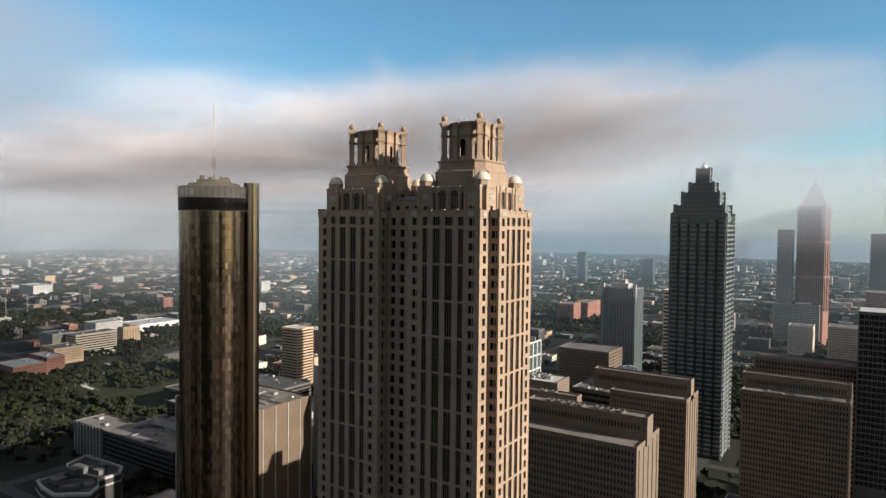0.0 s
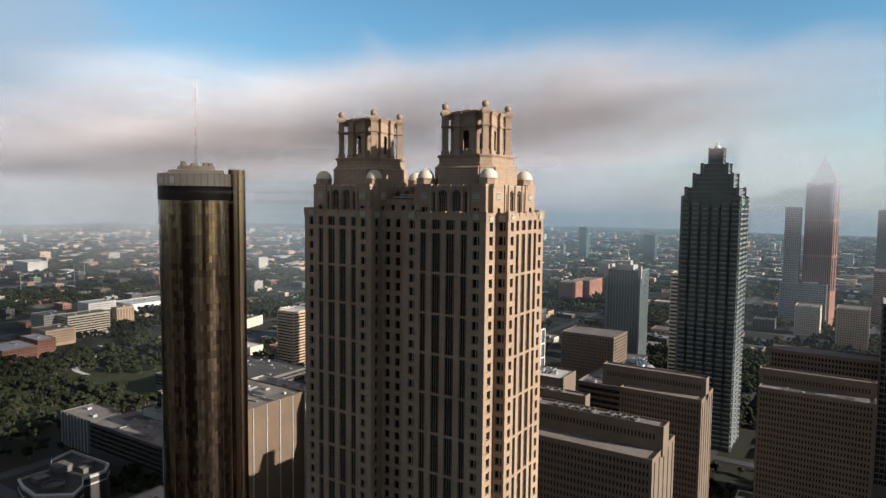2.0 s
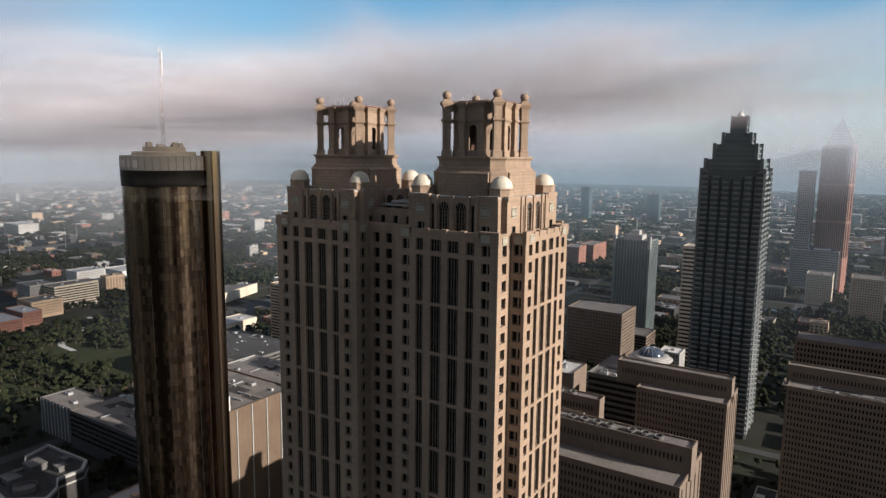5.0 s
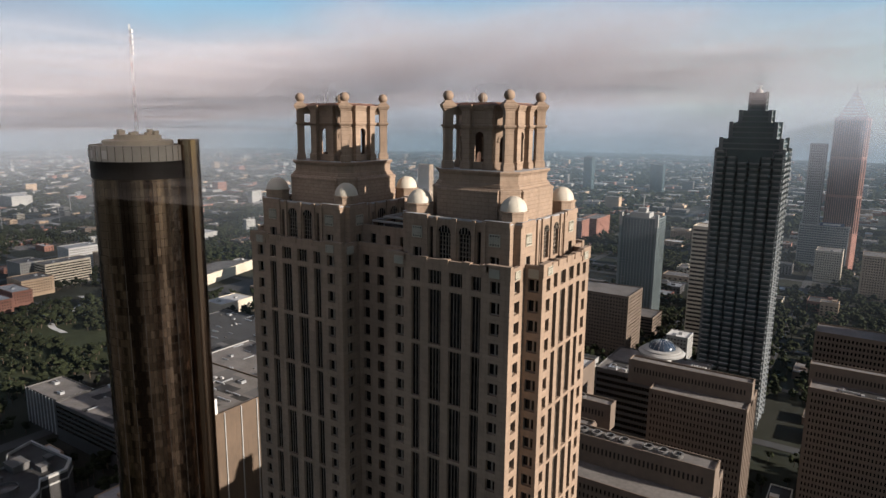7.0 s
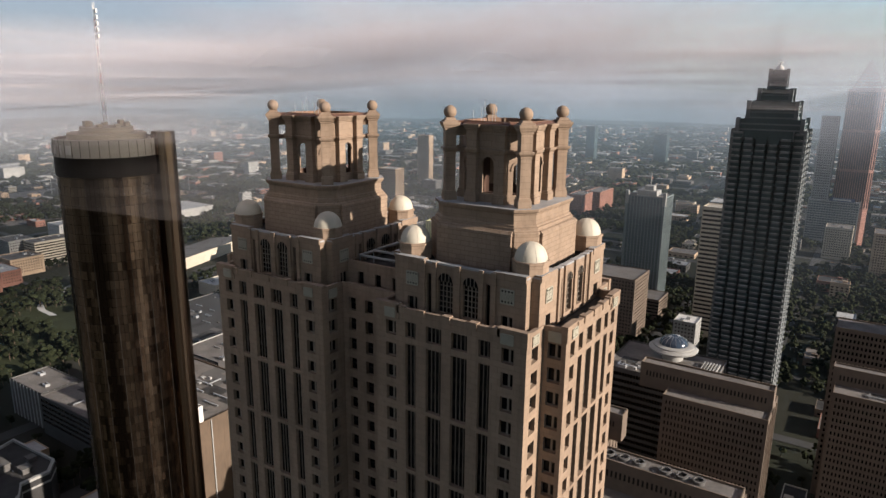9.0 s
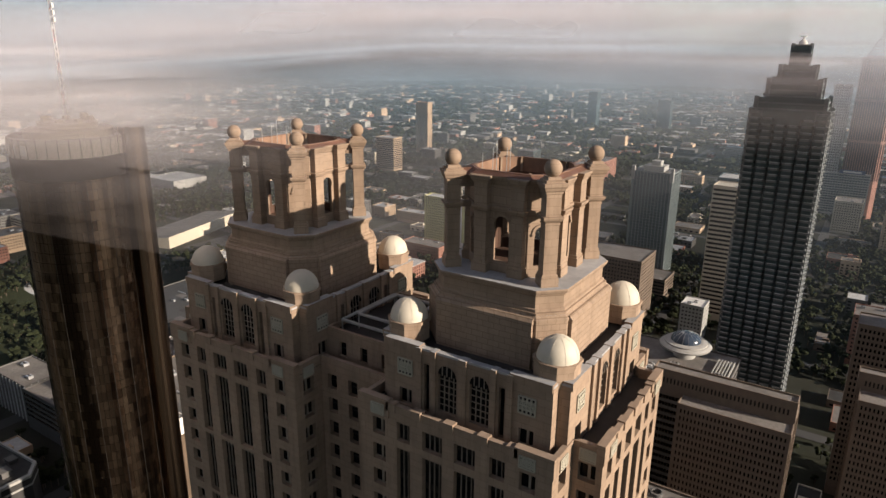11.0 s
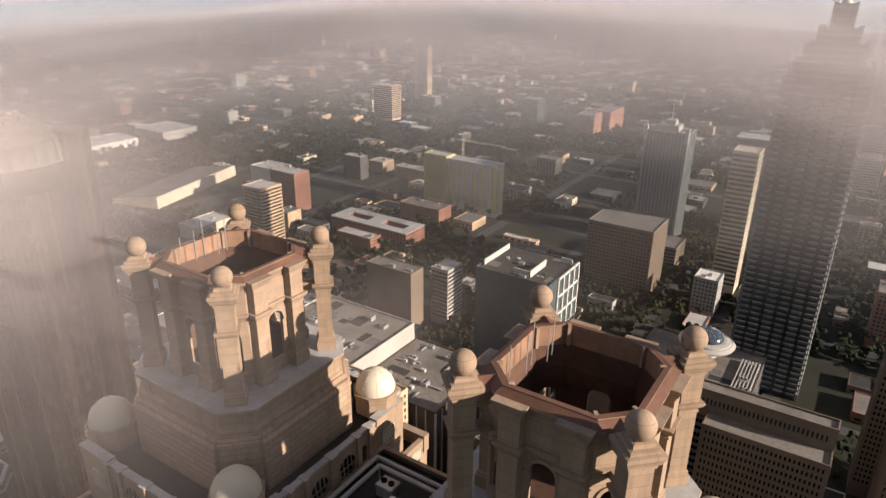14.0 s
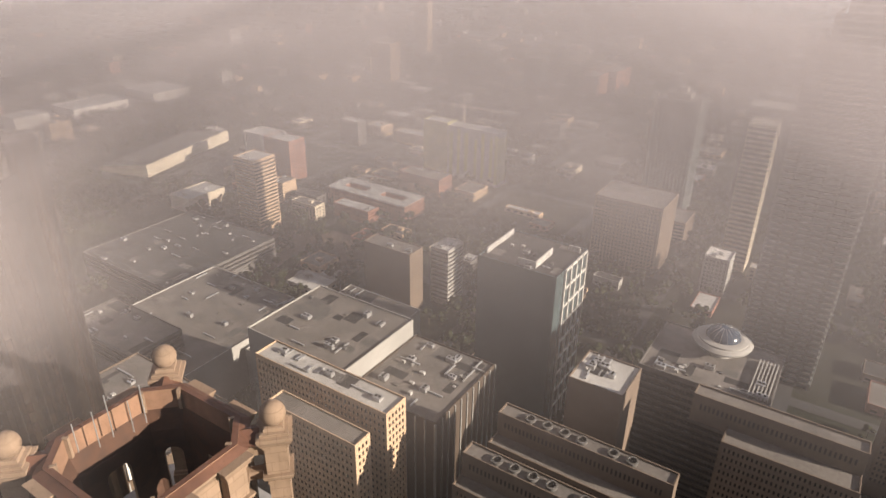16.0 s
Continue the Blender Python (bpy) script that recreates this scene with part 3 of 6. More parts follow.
    add_windows([w for w in wins if w[0] != "lattice"], tower, [GLASS, MULLION, BRONZEDARK], 60)
    add_windows(lat, tower, [GLASS, LATTICE, BRONZEDARK], 60, name="lattice_grille")
    # domes on eight-sided drums
    for sx in (-1, 1):
        for sy in (-1, 1):
            d = Soup()
            x, y = cx + sx * 10.85, sy * 11.3
            d.lathe([(2.8, z1 - 0.5), (2.8, z1 + 1.9), (3.0, z1 + 2.0), (3.0, z1 + 2.35), (2.4, z1 + 2.4)], 8, x, y, 0, math.pi / 8)
            part("dome_drum", d, STONE, tower)
            d = Soup()
            d.lathe([(2.55 * math.cos(a), z1 + 2.35 + 2.75 * math.sin(a)) for a in [math.pi / 2 * k / 9 for k in range(9)]] + [(0, z1 + 5.1)], 28, x, y)
            dome = part("dome", d, DOME, tower, "cream-painted dome", weld=True, smooth=True)
            for k in range(8):
                d = Soup()
                a = 2 * math.pi * k / 8
                prev = None
                for j in range(8):
                    e = math.pi / 2 * j / 8
                    pt = (x + 2.55 * math.cos(e) * math.cos(a), y + 2.55 * math.cos(e) * math.sin(a), z1 + 2.36 + 2.75 * math.sin(e))
                    if prev:
                        d.beam(prev, pt, 0.025)
                    prev = pt
                part("seam", d, DOME, dome)
    # lantern base: an eight-sided core with proud panels on its four long sides
    b = Soup()
    o = lambda h, w: shifted(octagon(h, w), cx, 0)
    loft(b, [(o(10.1, 7.3), z1 - 1.5), (o(10.1, 7.3), 217.9), (o(10.2, 7.35), 217.95), (o(10.2, 7.35), 218.25), (o(9.75, 7.05), 218.62)], 0, 1)
    part("lantern_base", b, [COURSED, FLASHING], tower, "coursed stone base with cut corners", weld=True)
    for i in range(4):
        b = Soup()
        a = i * math.pi / 2
        q = lambda w, y0, y1: [(cx + u * math.cos(a) - v * math.sin(a), u * math.sin(a) + v * math.cos(a)) for u, v in ((-w, y0), (w, y0), (w, y1), (-w, y1))]
        loft(b, [(q(6.9, -10.6, -10.0), z1 - 1.5), (q(6.9, -10.6, -10.0), 217.7), (q(7.0, -10.7, -9.8), 217.75), (q(7.0, -10.7, -9.8), 218.05), (q(6.9, -10.25, -9.8), 218.45)], 0)
        part("base_panel", b, [COURSED, FLASHING], tower, weld=True)
    b = Soup()
    loft(b, [(o(9.75, 7.0), 218.5), (o(9.75, 7.0), 218.95), (o(9.55, 6.85), 219.0), (o(9.5, 6.8), 219.3), (o(9.25, 6.65), 219.45), (o(9.25, 6.65), 220.9), (o(9.35, 6.7), 220.95), (o(9.45, 6.75), 221.25),
             (o(9.7, 6.9), 221.4), (o(9.8, 6.95), 221.75), (o(9.75, 6.9), 221.9)], 0, 1)
    part("lantern_ledge", b, [STONE, FLASHING], tower, "moulded stone ledge with pale flashing on top", weld=True)
    # drum with arched openings
    zf, zt = 221.9, 234.6
    H, W = 6.15, 3.75
    o8 = o(H, W)
    for i, p in enumerate(o8):
        q = o8[(i + 1) % 8]
        L = math.dist(p, q)
        u = ((q[0] - p[0]) / L, (q[1] - p[1]) / L)
        nx, ny = u[1], -u[0]
        d = Soup()
        # inner face takes the dark well colour in place of interior shade
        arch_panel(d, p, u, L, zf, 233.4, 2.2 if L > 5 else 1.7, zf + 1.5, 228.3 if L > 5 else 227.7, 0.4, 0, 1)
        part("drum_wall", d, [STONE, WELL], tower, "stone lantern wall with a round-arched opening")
        # raised archivolt and impost blocks round the opening
        d = Soup()
        r0, zs = (1.1 if L > 5 else 0.85), (228.3 if L > 5 else 227.7)
        arc = [(math.cos(math.pi * k / 12), math.sin(math.pi * k / 12)) for k in range(13)]
        at = lambda s_, z, e: (p[0] + u[0] * (L / 2 + s_) + nx * e, p[1] + u[1] * (L / 2 + s_) + ny * e, z)
        for (c0, s0), (c1, s1) in zip(arc, arc[1:]):
            for ra, rb, ea, eb in ((r0, r0, 0.0, 0.14), (r0, r0 + 0.34, 0.14, 0.14), (r0 + 0.34, r0 + 0.34, 0.14, 0.0)):
                d.poly([at(c0 * ra, zs + s0 * ra, ea), at(c1 * ra, zs + s1 * ra, ea), at(c1 * rb, zs + s1 * rb, eb), at(c0 * rb, zs + s0 * rb, eb)])
        part("archivolt", d, STONE, tower, weld=True)
        for sg in (-1, 1):
            d = Soup()
            e0, e1 = sorted((sg * r0, sg * (r0 + 0.4)))
            d.prism([at(e0, 0, 0.2)[:2], at(e1, 0, 0.2)[:2], at(e1, 0, -0.1)[:2], at(e0, 0, -0.1)[:2]][::-1], zs - 0.3, zs, floor=True)
            part("impost", d, STONE, tower)
    e = Soup()
    ins = o(5.72, 3.52)
    prof = [(5.75, 229.95), (6.35, 229.95), (6.4, 230.2), (6.55, 230.4), (6.55, 230.7), (6.25, 230.75), (6.25, 233.4), (6.4, 233.5), (6.55, 233.85), (6.7, 234.1), (6.85, 234.35), (6.85, zt)]
    for (h0, za), (h1, zb) in zip(prof, prof[1:]):
        e.prism(o(h0, h0 * W / H), za, zb, q=o(h1, h1 * W / H), cap=False)
    e.prism(ins[::-1], 229.95, zt, cap=False)
    part("entablature", e, STONE, tower, "moulded stone entablature round the lantern", weld=True)
    for i in range(4):
        a = i * math.pi / 2
        for s in (-2.6, 2.6):
            x, y = s, -6.5
            f = Soup()
            post(f, 1.7, 1.3, a, cx + x * math.cos(a) - y * math.sin(a), x * math.sin(a) + y * math.cos(a), zf, 230.0, zt, back=False)
            part("pilaster", f, STONE, tower, weld=True)
    for sx in (-1, 1):
        for sy in (-1, 1):
            x, y = cx + sx * 6.95, sy * 6.95
            ang = math.atan2(sy, sx) + math.pi / 2
            f = Soup()
            post(f, 1.75, 1.7, ang, x, y, zf, 230.0, zt)
            part("corner_column", f, STONE, tower, weld=True)
            ang -= math.pi / 2
            for za, zb, w in ((232.6, zt - 0.35, 1.0), (229.9, 230.7, 0.8)):
                f = Soup()
                f.prism(turned(2.3, w, ang, cx + sx * 5.72, sy * 5.72), za, zb, floor=True)
                part("link_beam", f, STONE, tower)
            # small gabled roof from the parapet to the column
            f = Soup()
            k0, k1 = 4.98, 6.35
            c_, s_ = math.cos(ang), math.sin(ang)
            lo = [(cx + sx * k + v * -s_, sy * k + v * c_, zt - 0.3) for k in (k0, k1) for v in (-1.35, 1.35)]
            hi = [(cx + sx * k, sy * k, zt + 0.42) for k in (k0, k1)]
            f.poly([lo[0], lo[2], hi[1], hi[0]]), f.poly([lo[3], lo[1], hi[0], hi[1]]), f.poly([lo[2], lo[3], hi[1]]), f.poly([lo[1], lo[0], hi[0]]), f.poly([lo[0], lo[1], lo[3], lo[2]])
            part("link_roof", f, COPPER, tower, "brown metal saddle roof", weld=True)
            f = Soup()
            sq = lambda w: turned(w, w, ang, x, y)
            loft(f, [(sq(2.9), zt), (sq(2.9), zt + 0.18), (sq(2.3), zt + 0.24), (sq(2.3), zt + 0.5), (sq(1.7), zt + 0.55), (sq(1.6), zt + 0.85), (sq(1.2), zt + 0.9)])
            pedestal = part("finial_pedestal", f, STONE, tower, weld=True)
            f = Soup()
            f.lathe([(1.08 * math.cos(t), zt + 1.8 + 1.08 * math.sin(t)) for t in [-math.pi / 2 + math.pi * k / 16 for k in range(17)]], 28, x, y)
            part("ball", f, STONE, pedestal, weld=True, smooth=True)
    # brown roof sloping up to the parapet of the open well
    r = Soup()
    r.prism(o(6.9, 4.2), zt + 0.01, zt + 0.42, q=o(6.2, 3.8), cap=False)
    part("lantern_roof", r, COPPER, tower, "brown metal roof sloping up to an open well")
    r = Soup()
    r.ring(o(6.2, 3.8), o(5.72, 3.52), zt - 0.02, zt + 0.5, 0, 1)
    r.prism(o(5.7, 3.5)[::-1], zt - 1.5, zt + 0.48, cap=False)
    part("well_parapet", r, [WELLSTONE, COPPER], tower, "brown stone parapet round the open well")
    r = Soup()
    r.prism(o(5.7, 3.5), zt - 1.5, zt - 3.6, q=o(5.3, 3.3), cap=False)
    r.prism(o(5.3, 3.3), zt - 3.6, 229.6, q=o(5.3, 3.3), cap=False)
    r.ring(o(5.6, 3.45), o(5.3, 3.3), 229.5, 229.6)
    part("well_lining", r, WELL, tower, "brown lining of the open well, darkened for its shade")
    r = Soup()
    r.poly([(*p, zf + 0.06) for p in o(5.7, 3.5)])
    part("lantern_floor", r, WELL, tower, "brown lantern floor, darkened for the shade inside")
    for k in range(8):
        # upright stiffeners along the parapet
        a = o8[k]
        f = Soup()
        f.prism(turned(0.5, 0.3, math.atan2(a[1], a[0] - cx), cx + (a[0] - cx) * 0.91, a[1] * 0.91), zt - 1.5, zt + 0.55)
        part("stiffener", f, STONE, tower)
    for k in range(5):
        f = Soup()
        x, y = cx - 4.9 + 0.35 * k + 0.5 * (k % 2), -3.0 + 1.3 * k
        f.beam((x, y, zt - 0.9), (x + 0.05, y, zt + 2.0 + (k * 37 % 5) * 0.35), 0.05, n=6)
        part("lightning_rod", f, STEEL, tower)


shaft()
crown(-20.85)
crown(20.85)


def middle_roof():
    S, wins = Soup(), []
    facade(S, wins, (-7.3, -9.2), (1, 0), 14.6, TOP - 1.6, 208.3, [(c - 0.7, c + 0.7, "single", [(204.2, 206.6)]) for c in (3.2, 7.3, 11.4)], 0.5)
    S.poly([(7.3, 9.2, TOP - 1.6), (-7.3, 9.2, TOP - 1.6), (-7.3, 9.2, 208.3), (7.3, 9.2, 208.3)])
    S.ring([(-7.3, -9.2), (7.3, -9.2), (7.3, 9.2), (-7.3, 9.2)], [(-6.8, -8.7), (6.8, -8.7), (6.8, 8.7), (-6.8, 8.7)], 208.3, 208.5, 0)
    part("middle_block", S, STONE, tower)
    add_windows(wins, tower, [GLASS, MULLION, BRONZEDARK], 10)
    D = Soup()
    D.poly([(-7.2, -9.0, 207.4), (7.2, -9.0, 207.4), (7.2, 9.0, 207.4), (-7.2, 9.0, 207.4)])
    part("middle_roof", D, DARKROOF, tower)
    for dz, inset in ((1.7, 0.6), (2.5, 2.4)):
        f = Soup()
        c = [(-6.6 + inset, -7.6 + inset), (6.4 - inset, -7.6 + inset), (6.4 - inset, 7.0 - inset), (-6.6 + inset, 7.0 - inset)]
        for i in range(4):
            f.beam((*c[i], 207.4 + dz), (*c[(i + 1) % 4], 207.4 + dz), 0.26, n=8)
            f.beam((*c[i], 207.4), (*c[i], 207.4 + dz), 0.12)
        part("roof_pipe", f, GREY, tower)


middle_roof()


def air_unit(x, y, z, w, d, h, group="rooftop units"):
    t = thing("air_handling_unit", x, y, z, "grey metal air handling unit on a flat roof", "air conditioner", group)
    S = Soup()
    S.box(-w / 2, w / 2, -d / 2, d / 2, 0, h)
    S.box(-w / 2 - 0.08, w / 2 + 0.08, -d / 2 - 0.08, d / 2 + 0.08, h * 0.86, h * 0.93)
    part("casing", S, STEEL, t)
    for k in (-0.24, 0.24):
        F = Soup()
        F.lathe([(min(w, d) * 0.2, h), (min(w, d) * 0.22, h + 0.25), (min(w, d) * 0.17, h + 0.25), (min(w, d) * 0.16, h + 0.03), (0, h + 0.03)], 12, k * w if w > d else 0, k * d if d >= w else 0)
        part("fan_cowl", F, DARKROOF, t)
    return t


air_unit(TX + 1.5, TY + 0.5, 207.4, 3.4, 2.4, 2.2)
air_unit(TX - 2.2, TY + 3.6, 207.4, 2.2, 1.8, 1.6)


# ---- the round bronze glass hotel ----
def round_hotel():
    cx, cy, R, top = -314.0, 243.0, 18.4, 206.5
    t = thing("round_hotel", cx, cy, 0, "round hotel tower clad in bronze mirror glass", "skyscraper")
    n, st = 72, 3.5
    floors = int(top / st)
    one = Soup()
    w = 2 * R * math.sin(math.pi / n)
    one.box(-w / 2 + 0.05, w / 2 - 0.05, -0.08, 0.1, 0.06, st - 0.06)
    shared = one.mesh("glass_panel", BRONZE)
    core = Soup()
    core.lathe([(R - 0.25, 0), (R - 0.25, top)], n)
    part("core", core, BRONZEDARK, t)
    rest = Soup()
    rng = random.Random(4)
    for f in range(floors):
        z = top - (f + 1) * st
        for k in range(n):
            a = 2 * math.pi * (k + 0.5) / n
            facing = math.cos(a - math.radians(-52)) > 0.1
            tilt, yaw = rng.gauss(0, 0.7), rng.gauss(0, 1.1)
            m = pose(R * math.cos(a), R * math.sin(a), z, tilt, 0, math.degrees(a) + 90 + yaw)
            if f < 8 and facing:
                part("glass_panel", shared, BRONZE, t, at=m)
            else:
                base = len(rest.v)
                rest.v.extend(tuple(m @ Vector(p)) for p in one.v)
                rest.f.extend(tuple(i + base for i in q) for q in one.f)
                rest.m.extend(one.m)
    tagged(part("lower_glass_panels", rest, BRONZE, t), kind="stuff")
    for k in range(0, n, 4):
        a = 2 * math.pi * k / n
        f = Soup()
        f.beam((R * 1.004 * math.cos(a), R * 1.004 * math.sin(a), 0), (R * 1.004 * math.cos(a), R * 1.004 * math.sin(a), top), 0.12)
        part("vertical_fin", f, BRONZEDARK, t)
    c = Soup()
    c.lathe([(R + 0.35, top), (R + 0.45, top + 0.2), (R + 0.45, top + 7.0), (R + 0.3, top + 7.1)], n)
    part("restaurant_band", c, BRONZEDARK, t, "dark glass band below the roofline")
    c = Soup()
    c.lathe([(R + 0.3, top + 7.1), (R + 0.3, top + 13.3), (R - 0.4, top + 13.5), (R - 0.4, top + 12.4), (0, top + 12.4)], n)
    part("crown_band", c, mat("crown_glass", (0.40, 0.36, 0.31), 0.4, vary=0.12, coarse=0.05), t, "pale reflective band at the roofline")
    for k in range(0, n, 2):
        a = 2 * math.pi * k / n
        f = Soup()
        f.beam(((R + 0.35) * math.cos(a), (R + 0.35) * math.sin(a), top + 7.1), ((R + 0.35) * math.cos(a), (R + 0.35) * math.sin(a), top + 13.3), 0.08)
        part("crown_fin", f, BRONZEDARK, t)
    c = Soup()
    c.lathe([(13.8, top + 12.4), (13.8, top + 15.0), (13.0, top + 15.4), (9.2, top + 15.4), (9.2, top + 17.4), (0, top + 17.6)], 40)
    part("roof_drum", c, CREAM, t, "cream stepped roof drum")
    for k in range(7):
        c = Soup()
        a = k * 0.9
        c.box(7 * math.cos(a) - 0.9, 7 * math.cos(a) + 0.9, 7 * math.sin(a) - 0.9, 7 * math.sin(a) + 0.9, top + 17.4, top + 18.6 + (k % 3) * 0.5)
        part("roof_box", c, CREAM, t)
    c = Soup()
    ex, ey = 20.6 * math.cos(math.radians(38)), 20.6 * math.sin(math.radians(38))
    c.lathe([(4.3, 0), (4.3, top + 15.8), (0, top + 15.8)], 28, ex, ey)
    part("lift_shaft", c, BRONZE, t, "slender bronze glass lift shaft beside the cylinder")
    c = Soup()
    c.box(min(ex, 12), ex, min(ey, 9), ey, 0, top + 12)
    part("lift_link", c, BRONZEDARK, t)
    # letters on the crown become plain bars
    for k, wdt in enumerate((3.0, 2.0, 2.0, 2.0, 0.7, 2.3)):
        a = math.radians(226 + k * 12.0)
        f = Soup()
        f.box(-wdt / 2, wdt / 2, -0.15, 0.1, 0, 3.2)
        part("sign_bar", f, WHITE, t, "white sign bar", at=pose((R + 0.55) * math.cos(a), (R + 0.55) * math.sin(a), top + 8.3, 0, 0, math.degrees(a) + 90))
    c = Soup()
    for i in range(3):
        a, b = 2 * math.pi * i / 3, 2 * math.pi * (i + 1) / 3
        c.beam((0.8 * math.cos(a), 0.8 * math.sin(a), top + 17), (0.35 * math.cos(a), 0.35 * math.sin(a), 268.5), 0.09)
        for k in range(22):
            z = top + 17 + k * 2.0
            r0, r1 = 0.8 - 0.02 * k, 0.8 - 0.02 * (k + 1)
            c.beam((r0 * math.cos(a), r0 * math.sin(a), z), (r1 * math.cos(b), r1 * math.sin(b), z + 2), 0.06, k % 5 // 3)
    part("lattice_mast", c, [WHITE, REDSTEEL], t, "red and white lattice radio mast")
    for k in range(5):
        f = Soup()
        f.box(0.5, 1.5, -0.3, 0.3, 256 + k * 2.2, 257.4 + k * 2.2)
        part("antenna_panel", f, WHITE, t)


round_hotel()


# ---- the stepped granite tower ----
def stepped_tower():
    x0, x1, y0, y1 = -156.5, -109.5, 604.5, 643.0
    cx, cy = (x0 + x1) / 2, (y0 + y1) / 2
    t = thing("stepped_tower", cx, cy, 0, "dark granite and glass office tower with a stepped pyramid top", "skyscraper")
    hx, hy = (x1 - x0) / 2, (y1 - y0) / 2
    S = Soup()
    S.box(-hx + 1.2, hx - 1.2, -hy + 1.2, hy - 1.2, 0, 211)
    levels = ((211, 219, 0.86), (219, 230.5, 0.64), (230.5, 239, 0.42), (239, 252, 0.23))
    part("core", S, TEALGLASS, t)
    for a, b, k in levels:
        S = Soup()
        S.box(-hx * k, hx * k, -hy * k, hy * k, a, b, 0)
        S.box(-hx * k * 0.94, hx * k * 0.94, -hy * k * 0.94, hy * k * 0.94, b, b + 0.8, 0)
        part("setback", S, TEALGLASS, t)
    S = Soup()
    for a, b, k in levels:
        for sx in (-1, 1):
            for sy in (-1, 1):
                w = 2.6 if k > 0.3 else 1.4
                S.box(sx * hx * k - w / 2, sx * hx * k + w / 2, sy * hy * k - w / 2, sy * hy * k + w / 2, a, b + 1.5)
        for j in range(int((b - a) / 3.8)):
            z = a + 1 + 3.8 * j
            S.box(-hx * k - 0.25, hx * k + 0.25, -hy * k - 0.25, hy * k + 0.25, z, z + 1.1)
    part("stepped_crown", S, SUNSTONE, t, "stepped dark granite crown")
    S = Soup()
    S.lathe([(2.6, 252), (2.6, 254), (1.6, 255.5), (0.5, 256), (0.5, 257.5), (2.0, 257.6), (2.0, 258.0), (0, 258)], 16)
    part("beacon", S, WHITE, t, "white rooftop beacon")
    storey = 4.05
    bays = []
    for face, half, off in (("s", hx, hy), ("e", hy, hx), ("n", hx, hy), ("w", hy, hx)):
        count = 6 if half == hx else 5
        w = 2 * half / count
        for k in range(count):
            bays.append((face, -half + w * (k + 0.5), w, off, k, count))
    ang = {"s": 0, "e": 90, "n": 180, "w": 270}
    shapes = {}
    rest = Soup()
    made = 0
    for f in range(52):
        z = 209.5 - f * storey
        for face, c, w, off, k, count in bays:
            depth = 1.7 if k % 2 == 0 else 1.2
            key = (round(w, 3), depth)
            if key not in shapes:
                o = Soup()
                a = w / 2 - 0.35
                o.prism([(-a, 0), (-a + 1.1, -depth), (a - 1.1, -depth), (a, 0)], 0, 1.45, 0, 1, floor=True)
                o.box(-a + 0.9, a - 0.9, -depth - 0.12, -depth + 0.2, 1.3, 1.5, 1)
                shapes[key] = (o, o.mesh("bay_ledge", [SUNSTONE, LEDGE]))
            o, me = shapes[key]
            m = pose(0, 0, z, 0, 0, ang[face]) @ pose(c, -off + 1.25, 0)
            if (f < 2 and k in (2, 3)) or (f < 1 and 0 < k < count - 1):
                continue
            if face in "se" and made < 300:
                part("bay_ledge", me, None, t, at=m)
                made += 1
            else:
                base = len(rest.v)
                rest.v.extend(tuple(m @ Vector(p)) for p in o.v)
                rest.f.extend(tuple(i + base for i in q) for q in o.f)
                rest.m.extend(o.m)
    tagged(part("lower_bay_ledges", rest, [SUNSTONE, LEDGE], t), kind="stuff")
    for face, c, w, off, k, count in bays:
        m = pose(0, 0, 0, 0, 0, ang[face])
        for s in (-w / 2, w / 2):
            S = Soup()
            p = [m @ Vector((c + s + dx, -off + 1.25 + dy, 0)) for dx, dy in ((-0.3, -0.5), (0.3, -0.5), (0.3, 0.3), (-0.3, 0.3))]
            S.prism([(q.x, q.y) for q in p], 0, 206 if 0 < k < count - 1 else 212.5)
            part("pier", S, SUNSTONE, t)
    for sx in (-1, 1):
        for sy in (-1, 1):
            S = Soup()
            S.box(sx * hx - 3.6 * (sx > 0), sx * hx + 3.6 * (sx < 0), sy * hy - 3.6 * (sy > 0), sy * hy + 3.6 * (sy < 0), 209.5, 213)
            part("corner_cap", S, SUNSTONE, t)


stepped_tower()


# ---- slab-like office blocks with concrete window grids ----
def rim(S, x0, x1, y0, y1, z, h=1.0, w=0.5, m=0, top=None):
    S.ring([(x0, y0), (x1, y0), (x1, y1), (x0, y1)], [(x0 + w, y0 + w), (x1 - w, y0 + w), (x1 - w, y1 - w), (x0 + w, y1 - w)], z, z + h, m, top)


